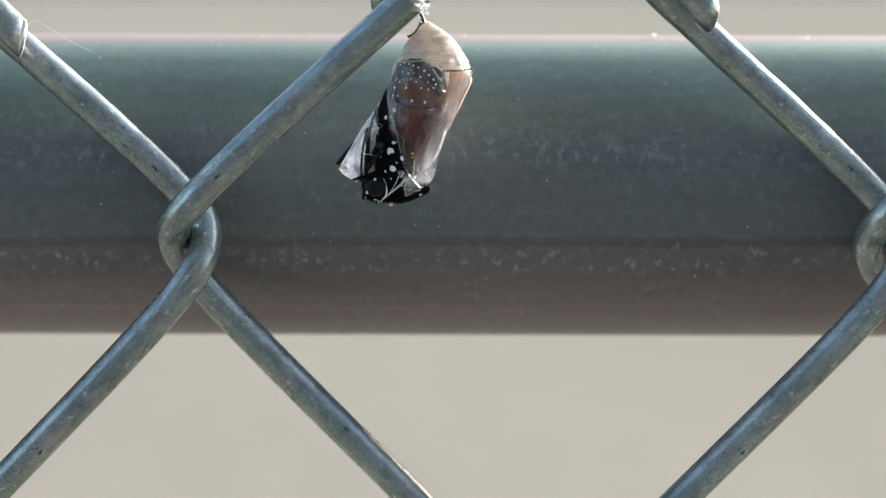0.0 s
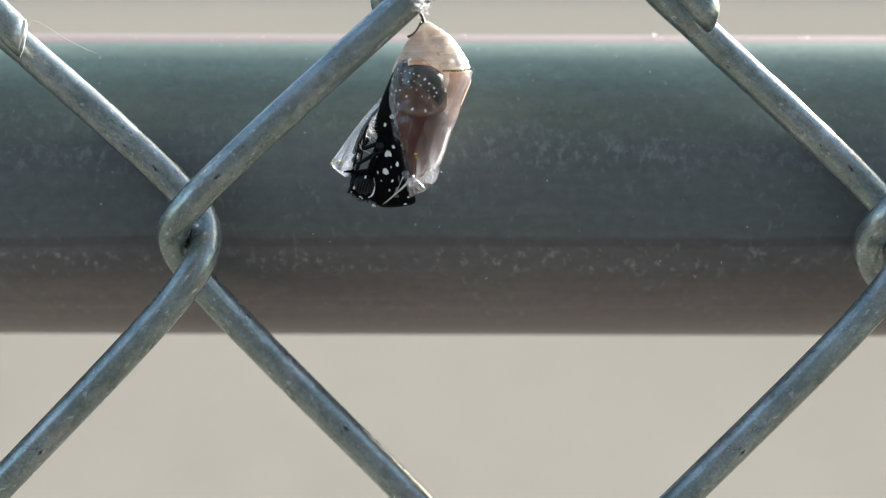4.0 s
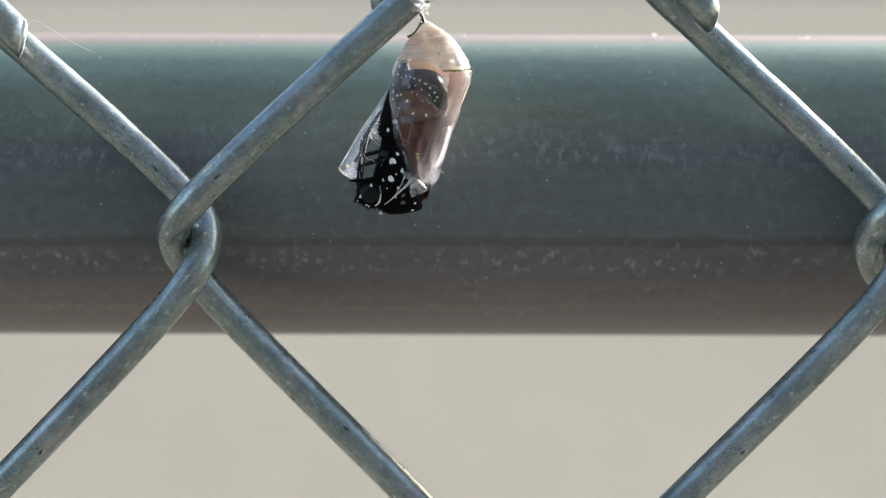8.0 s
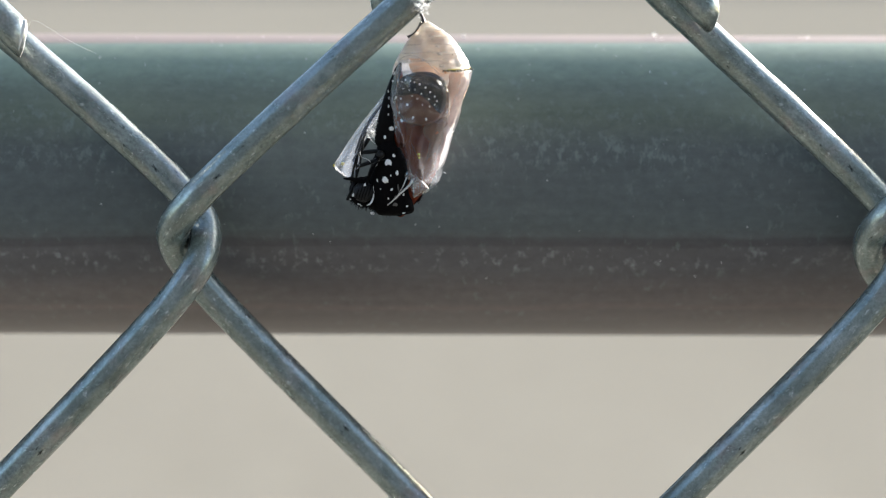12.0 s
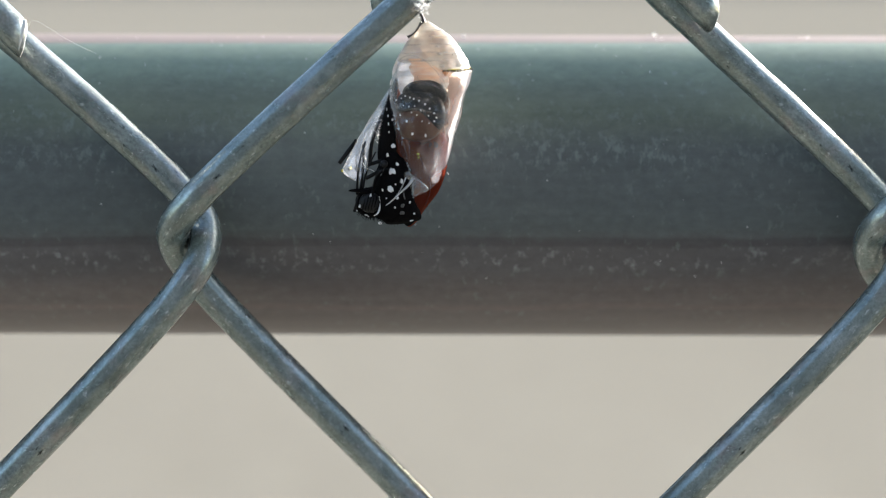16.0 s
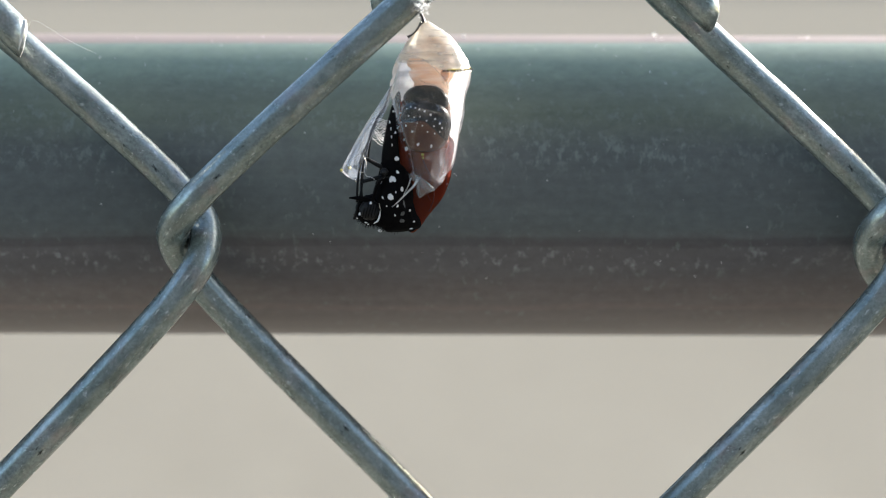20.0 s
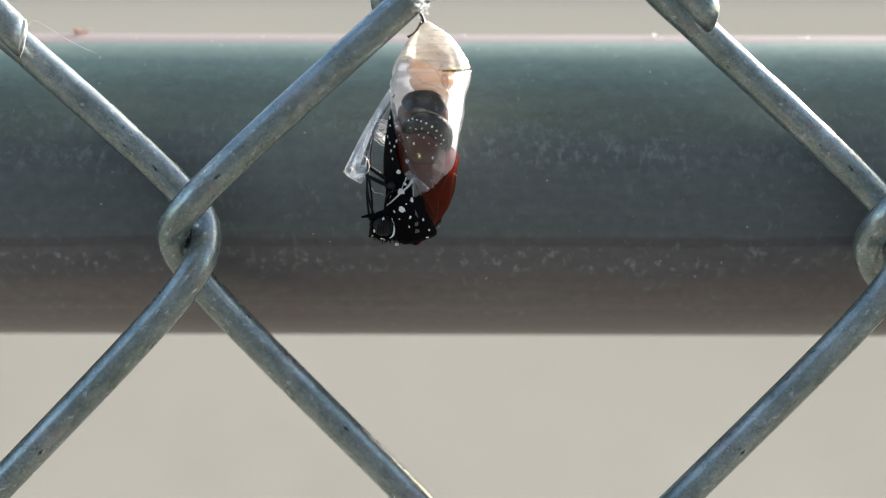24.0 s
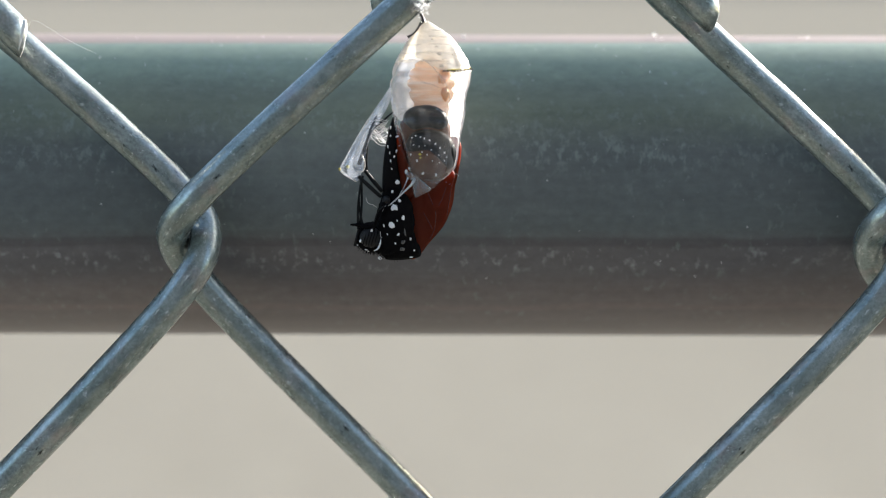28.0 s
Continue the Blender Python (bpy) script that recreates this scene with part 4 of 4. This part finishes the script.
# the pink-brown base of the wing, inside the side of the case
ROOT_PIVOT = at(804, 165)
bm = bmesh.new()
plate(bm, [(784, 122), (810, 117), (829, 132), (824, 160), (816, 192), (806, 222), (790, 234), (780, 180)], 8, 4, 8, rings=7, ripple=9)
root = body_part("wing_base", bm, PINK, "pink-brown folded wing base", ROOT_PIVOT)

bm = bmesh.new()
plate(bm, [(756, 196), (780, 188), (800, 198), (800, 230), (796, 262), (786, 292), (764, 308), (748, 262)], 2, 5, 8, rings=7, ripple=8)
part("wing_side", bm, WING_BROWN, root, "dark brown folded side of the wing", ROOT_PIVOT, ROOT_PIVOT)

# the narrow black hind wing with white dots along its rim
bm = bmesh.new()
plate(bm, [(694, 205), (699, 197), (703, 205), (704, 222), (704, 245), (706, 290), (714, 330), (708, 352), (688, 350), (678, 338), (677, 300), (681, 262), (688, 225)], -8, 3, 9, rings=7)
strip = body_part("hind_wing", bm, WING_BLACK, "narrow black hind wing with white dots", STRIP_PIVOT)
bm = bmesh.new()
plate(bm, [(702, 218), (708, 222), (716, 256), (727, 300), (734, 336), (720, 344), (708, 320), (702, 270)], -11, 2, 3, rings=6, ripple=3)
part("hind_edge", bm, WING_RUST, strip, "rust-red rear edge of the hind wing", STRIP_PIVOT, STRIP_PIVOT)
strip_depth = lambda x, y: -8 - 4.2 - 8 * max(0.0, 1 - ((x - 695) / 17) ** 2)
spots(strip, STRIP_PIVOT, [(692, 218, 1.6, 4.5, 10), (703, 234, 4, 1.8, -20), (692, 232, 1.4, 2, 0), (687, 251, 1.2, 3.2, -10), (690, 262, 1.2, 3.6, -8), (692, 276, 1.3, 3.6, -8), (694, 290, 1.2, 3.2, -8),
                           (698, 268, 1.6, 3.2, 15), (702, 259, 2, 3.8, 15), (707, 250, 1.1, 1.1, 0), (711, 298, 2.8, 3.4, 0), (703, 313, 5, 5, -30), (695, 330, 3, 4.2, 0)], strip_depth)
spots(strip, STRIP_PIVOT, [(719, 295, 3.6, 5, 10)], lambda x, y: -17)


# legs and feelers: rigid rods from a foot point along +x, turned to their mark
def rod(name, length, radii, mat, label="", bow=0.0):
    bm = bmesh.new()
    pts = [Vector((length * s * K, -2 * K * math.sin(s * 3.14), bow * K * math.sin(s * 3.14))) for s in np.linspace(0, 1, 9)]
    tube(bm, pts, [r * K for r in radii], 10)
    blob(bm, Vector((0, 0, 0)), (radii[0] * K * 1.1,) * 3, 0, 10)
    return part(name, bm, mat, bug, label, Vector((0, 0, 0)), Vector((0, 0, 0)))


shin = rod("tibia", 98, [3.6, 3.4, 3.3, 2.8, 2.1], LEG, "long black jointed leg", 7)
foot = rod("tarsus", 46, [2.2, 1.9, 1.4], LEG, "", 0)
thigh = rod("femur", 44, [3.2, 3.9, 3.6], LEG, "")
thigh_b = rod("femur", 50, [3.2, 3.8, 3.4], LEG, "")
thin_leg = rod("tibia", 74, [2.2, 1.8, 1.4], LEG, "", 4)
out_leg = rod("femur", 48, [3.4, 3.8, 3.6], LEG, "")
feeler_a = rod("antenna", 116, [2.6, 2.0, 1.9, 2.4], LEG, "thin black feeler", -6)
feeler_b = rod("antenna", 92, [2.4, 1.9, 1.8, 2.2], LEG, "thin black feeler", 4)

# ---- what moves ----
# seconds; the eye; the large spot of the thorax
BODY_ROWS = [
    (0.0, 667, 320, 691, 263), (1.0, 659, 321, 690, 265), (2.0, 653, 318, 688, 267), (3.0, 648, 316, 686, 267), (3.5, 647, 316, 685.5, 267.5),
    (5.5, 650, 318, 687, 267), (6.0, 656, 318, 688.5, 267.5), (6.5, 661, 321, 689, 268), (7.0, 662, 322, 689, 270), (8.0, 658, 330, 693, 281), (9.0, 657, 330, 692, 283),
    (10.0, 661, 334, 692, 286), (11.0, 654, 332, 691, 286), (12.0, 646, 329, 685, 283), (12.5, 646, 329, 685, 283), (14.5, 652, 332, 689, 284),
    (15.0, 662, 345, 695, 284), (15.5, 658, 345, 693, 292), (16.0, 657, 347, 692, 299), (17.0, 657, 358, 692, 311), (18.0, 657, 358, 694, 311),
    (19.0, 657, 362, 695, 311), (20.0, 655, 363, 694.5, 310), (20.5, 660, 364, 695, 311), (21.0, 668, 372, 698, 314), (21.5, 687, 383, 707, 325),
    (23.5, 677, 387, 708, 332), (24.0, 680, 389, 709, 333), (24.5, 683, 390, 710, 333), (25.0, 684, 390, 710, 334), (25.5, 682, 394, 709, 335),
    (26.0, 673, 398, 706, 338), (27.0, 668, 407, 704, 348), (27.5, 670, 407, 704, 349), (28.0, 655, 412, 698, 358)]
# seconds; the wing's pivot; how far its lower end swings out
WING_ROWS = [(0.0, 740, 172, -16), (2.0, 739, 185, -16), (3.5, 740.5, 186, -16), (7.0, 741, 187, -14), (8.0, 742, 194, -10), (9.0, 742, 197, -6), (10.0, 742, 200, -2),
             (12.5, 742, 201, 4), (14.5, 742, 202, 9), (15.0, 742.5, 204, 13), (15.5, 742, 219, 12), (16.0, 741, 229, 8), (17.0, 742, 241, 6), (18.0, 744, 242, 5),
             (19.0, 750, 247, 4), (20.5, 751, 247, 4), (21.0, 750, 247, 5), (21.5, 748, 257, 8), (23.5, 753, 267, 3), (25.0, 754, 268, 2), (26.0, 755, 272, -2), (27.0, 757, 282, 0), (28.0, 759, 297, 0)]
# seconds; the tip of the hinged skin
FLAP_ROWS = [(0.0, 603, 291), (0.5, 606, 292), (1.0, 603, 290), (2.0, 600, 288), (3.0, 591, 285), (3.5, 588, 282), (5.5, 594, 286), (6.5, 603, 292), (8.0, 602, 291), (10.0, 604, 293), (11.0, 599, 289),
             (12.0, 593, 286), (12.5, 593, 286), (14.5, 597, 289), (15.0, 612, 297), (16.0, 608, 294), (17.0, 610, 296), (19.0, 606, 294), (20.5, 606, 294), (21.0, 612, 297), (21.5, 626, 300),
             (23.5, 609, 296), (24.0, 611, 296), (24.5, 617, 297), (25.0, 608, 294), (26.0, 600, 291), (27.0, 603, 292), (28.0, 603, 292)]
# seconds; the turn of the wing case's front and of its side panel
CASE_ROWS = [(0.0, 3.6, 13.5), (1.0, 2.6, 11.5), (3.5, 2.0, 10), (6.0, 1.6, 9.5), (8.0, 1.4, 9), (11.0, 0.5, 8), (12.5, 0.6, 7.5), (15.0, 1.7, 7), (16.0, 0.8, 6), (17.0, 0.4, 4.5), (19.0, -1.2, 2),
             (20.0, -1.3, 1.5), (21.5, 1.2, 2.5), (24.0, 0.6, 1.5), (25.0, 0.5, 1.5), (27.0, 0.2, 0.8), (28.0, 0.0, 0.0)]
# seconds; the top of the dark fold; the top of the abdomen
HOOD_ROWS = [(0.0, 748, 103, 55), (2.0, 748, 109, 56), (3.5, 749, 112, 56), (7.0, 749, 113, 56), (8.0, 750, 118, 57), (11.0, 752, 122, 59), (12.5, 752, 123, 60), (15.0, 752, 127, 62), (16.0, 754, 137, 64), (17.0, 755, 144, 70),
             (20.5, 756, 146, 74), (21.5, 752, 150, 80), (24.0, 752, 154, 86), (26.0, 753, 158, 92), (27.0, 754, 161, 96), (28.0, 755, 180, 108)]
# seconds; the middle of the wing's base
ROOT_ROWS = [(0.0, 803, 164), (9.0, 802, 166), (15.0, 800, 170), (17.0, 786, 184), (18.5, 758, 206), (20.0, 748, 228), (21.5, 744, 242), (25.0, 742, 262), (28.0, 742, 282)]
# seconds; the middle of the wing's upper corner
CORNER_ROWS = [(0.0, 752, 190), (9.0, 752, 205), (15.0, 754, 214), (17.0, 762, 236), (20.0, 768, 246), (23.5, 774, 266), (25.0, 776, 268), (26.0, 782, 270), (27.0, 792, 274), (28.0, 800, 280)]
# seconds; a mark of the hind wing; its lean
STRIP_ROWS = [(0.0, 697, 188, 20), (1.0, 697, 193, 18), (3.5, 694, 199, 15), (7.0, 697, 200, 14), (8.0, 699, 208, 12), (10.0, 698, 218, 9), (12.0, 693, 220, 10), (14.5, 696, 221, 9), (15.0, 698, 224, 7), (15.5, 698, 239, 6),
              (16.0, 696, 250, 5), (17.0, 699, 263, 5), (20.0, 702, 272, 4), (20.5, 702, 272, 4), (21.5, 703, 282, 0), (23.5, 705, 295, -2), (25.0, 705, 296, -2), (27.0, 707, 303, -1), (28.0, 703, 313, 0)]
# seconds; the knee and upper end of the long leg; the knee of the second leg; both ends of the outer leg
LEG_ROWS = [(0.0, 652, 282, 668, 190, 650, 292, 628, 247, 599, 283), (2.0, 648, 280, 668, 190, 646, 290, 624, 249, 597, 281), (3.0, 629, 263, 682, 172, 636, 284, 650, 240, 628, 270), (3.5, 627, 262, 682, 170, 634, 282, 652, 240, 632, 268),
            (6.0, 637, 265, 684, 172, 640, 283, 655, 240, 636, 270), (8.0, 638.5, 269, 686, 176, 642, 285, 655, 240, 636, 270), (11.0, 637, 265, 684, 172, 638, 288, 655, 240, 636, 270), (12.5, 630, 262, 682, 170, 634, 285, 652, 240, 632, 268),
            (15.0, 645, 274, 690, 180, 648, 300, 640, 240, 615, 276), (16.0, 655, 283, 682, 188, 650, 306, 630, 244, 604, 279), (17.0, 652, 278, 682, 185, 646, 310, 636, 244, 610, 278), (18.0, 650, 275, 682, 184, 644, 312, 655, 245, 636, 276),
            (20.5, 650, 274, 682, 182, 644, 312, 656, 240, 640, 282), (21.5, 664, 290, 690, 196, 664, 312, 662, 240, 650, 284), (24.0, 653, 287, 679, 192, 650, 302, 658, 240, 642, 284), (25.0, 653, 290, 672, 195, 650, 303, 655, 240, 640, 284),
            (27.0, 650, 290, 666, 208, 645, 303, 652, 240, 638, 284), (28.0, 648, 296, 664, 214, 637, 305, 652, 240, 636, 284)]


# seconds; the ant's way along the rail, in drawing units
ANT_ROWS = [(0.0, -240), (23.0, -220), (24.0, 146), (24.4, 302), (25.0, 528), (26.0, 898), (26.5, 1104), (27.2, 1356), (28.0, 1660)]


def row_at(rows, t):
    cols = list(zip(*rows))
    return [float(np.interp(t, cols[0], c)) for c in cols[1:]]


def turned(x, y, turn):
    return Matrix.Translation(HANG + at(x, y)) @ Matrix.Rotation(radians(turn), 4, "Y")


def body_at(t):
    ex, ey, sx, sy = row_at(BODY_ROWS, t)
    turn = math.degrees(math.atan2(ey - sy, sx - ex)) - 51.5
    return turned((ex + sx) / 2, (ey + sy) / 2, -turn)


def rod_at(foot_x, foot_y, mark_x, mark_y, d):
    """A rod's pose: its foot at a drawn point, its far end towards a mark."""
    a = math.atan2(mark_y - foot_y, mark_x - foot_x)
    return Matrix.Translation(HANG + at(foot_x, foot_y, d)) @ Matrix.Rotation(a, 4, "Y")


def carried(t, x, y):
    """Where a point of the body, drawn at its last pose, is at t, as a drawn point."""
    p = body_at(t) @ (at(x, y) - BODY) - HANG
    return 745 + p.x / K / 0.983, 20 - p.z * COS / K / 0.983


def motions():
    times = [r[0] for r in BODY_ROWS]
    body = {t: body_at(t) for t in times}
    walk(bug, [(t, body[t]) for t in times])

    def ride(ob, pose_of):
        walk(ob, [(t, body[t].inverted() @ pose_of(t)) for t in times])

    def wing_at(t):
        sx, sy = row_at(BODY_ROWS, t)[2:]
        return turned(759 + 0.4 * (sx - 698) + float(np.interp(t, [0, 3, 9, 15, 16, 19, 28], [-24, -24, -22, -16, -12, -4, 0])), 297 + sy - 358, -0.4 * row_at(WING_ROWS, t)[2])

    def strip_at(t):
        return turned(*row_at(STRIP_ROWS, t))

    ride(wing, wing_at)
    ride(corner, lambda t: turned(*row_at(CORNER_ROWS, t), 0))
    ride(tip, lambda t: turned(*row_at(WING_ROWS, t)[:2], 0))
    ride(hood, lambda t: turned(row_at(HOOD_ROWS, t)[0], row_at(HOOD_ROWS, t)[1] + 20, 0))
    ride(abdomen, lambda t: turned(757, row_at(HOOD_ROWS, t)[2] + 50, 0))
    ride(strip, strip_at)
    ride(root, lambda t: turned(*row_at(ROOT_ROWS, t), 0.85 * row_at(CASE_ROWS, t)[1]))
    leg = lambda t: row_at(LEG_ROWS, t)
    ride(shin, lambda t: rod_at(*leg(t)[0:4], -4))
    ride(foot, lambda t: rod_at(leg(t)[2] - 4, leg(t)[3] + 10, 694, 146 + max(0, t - 20) * 6, -2))
    ride(thigh, lambda t: rod_at(*leg(t)[0:2], *carried(t, 682, 338), -8))
    ride(thigh_b, lambda t: rod_at(*leg(t)[4:6], *carried(t, 686, 350), -14))
    ride(thin_leg, lambda t: rod_at(*carried(t, 643, 392), *leg(t)[4:6], -12))
    ride(out_leg, lambda t: rod_at(*leg(t)[6:10], 8))
    ride(feeler_a, lambda t: rod_at(*carried(t, 628, 424), 648, 215, -10))
    ride(feeler_b, lambda t: rod_at(*carried(t, 634, 394), 652, 215, -14))
    walk(ant, [(t, pose(on_sheet(x - 784, -380, RAIL_Y).x, RAIL_Y - 0.0012, mid.z - 0.003 * on_sheet(x - 784, -380, RAIL_Y).x + RAIL_R)) for t, x in ANT_ROWS])
    rest = math.atan2(694 - 603, 292 - 148)
    walk(flap, [(t, Matrix.Translation(FLAP_PIVOT) @ Matrix.Rotation(math.atan2(694 - x, y - 148) - rest, 4, "Y")) for t, x, y in FLAP_ROWS])
    walk(case, [(t, Matrix.Translation(CASE_PIVOT) @ Matrix.Rotation(radians(a), 4, "Y")) for t, a, b in CASE_ROWS])
    walk(panel, [(t, Matrix.Translation(PANEL_PIVOT) @ Matrix.Rotation(radians(b), 4, "Y")) for t, a, b in CASE_ROWS])


motions()
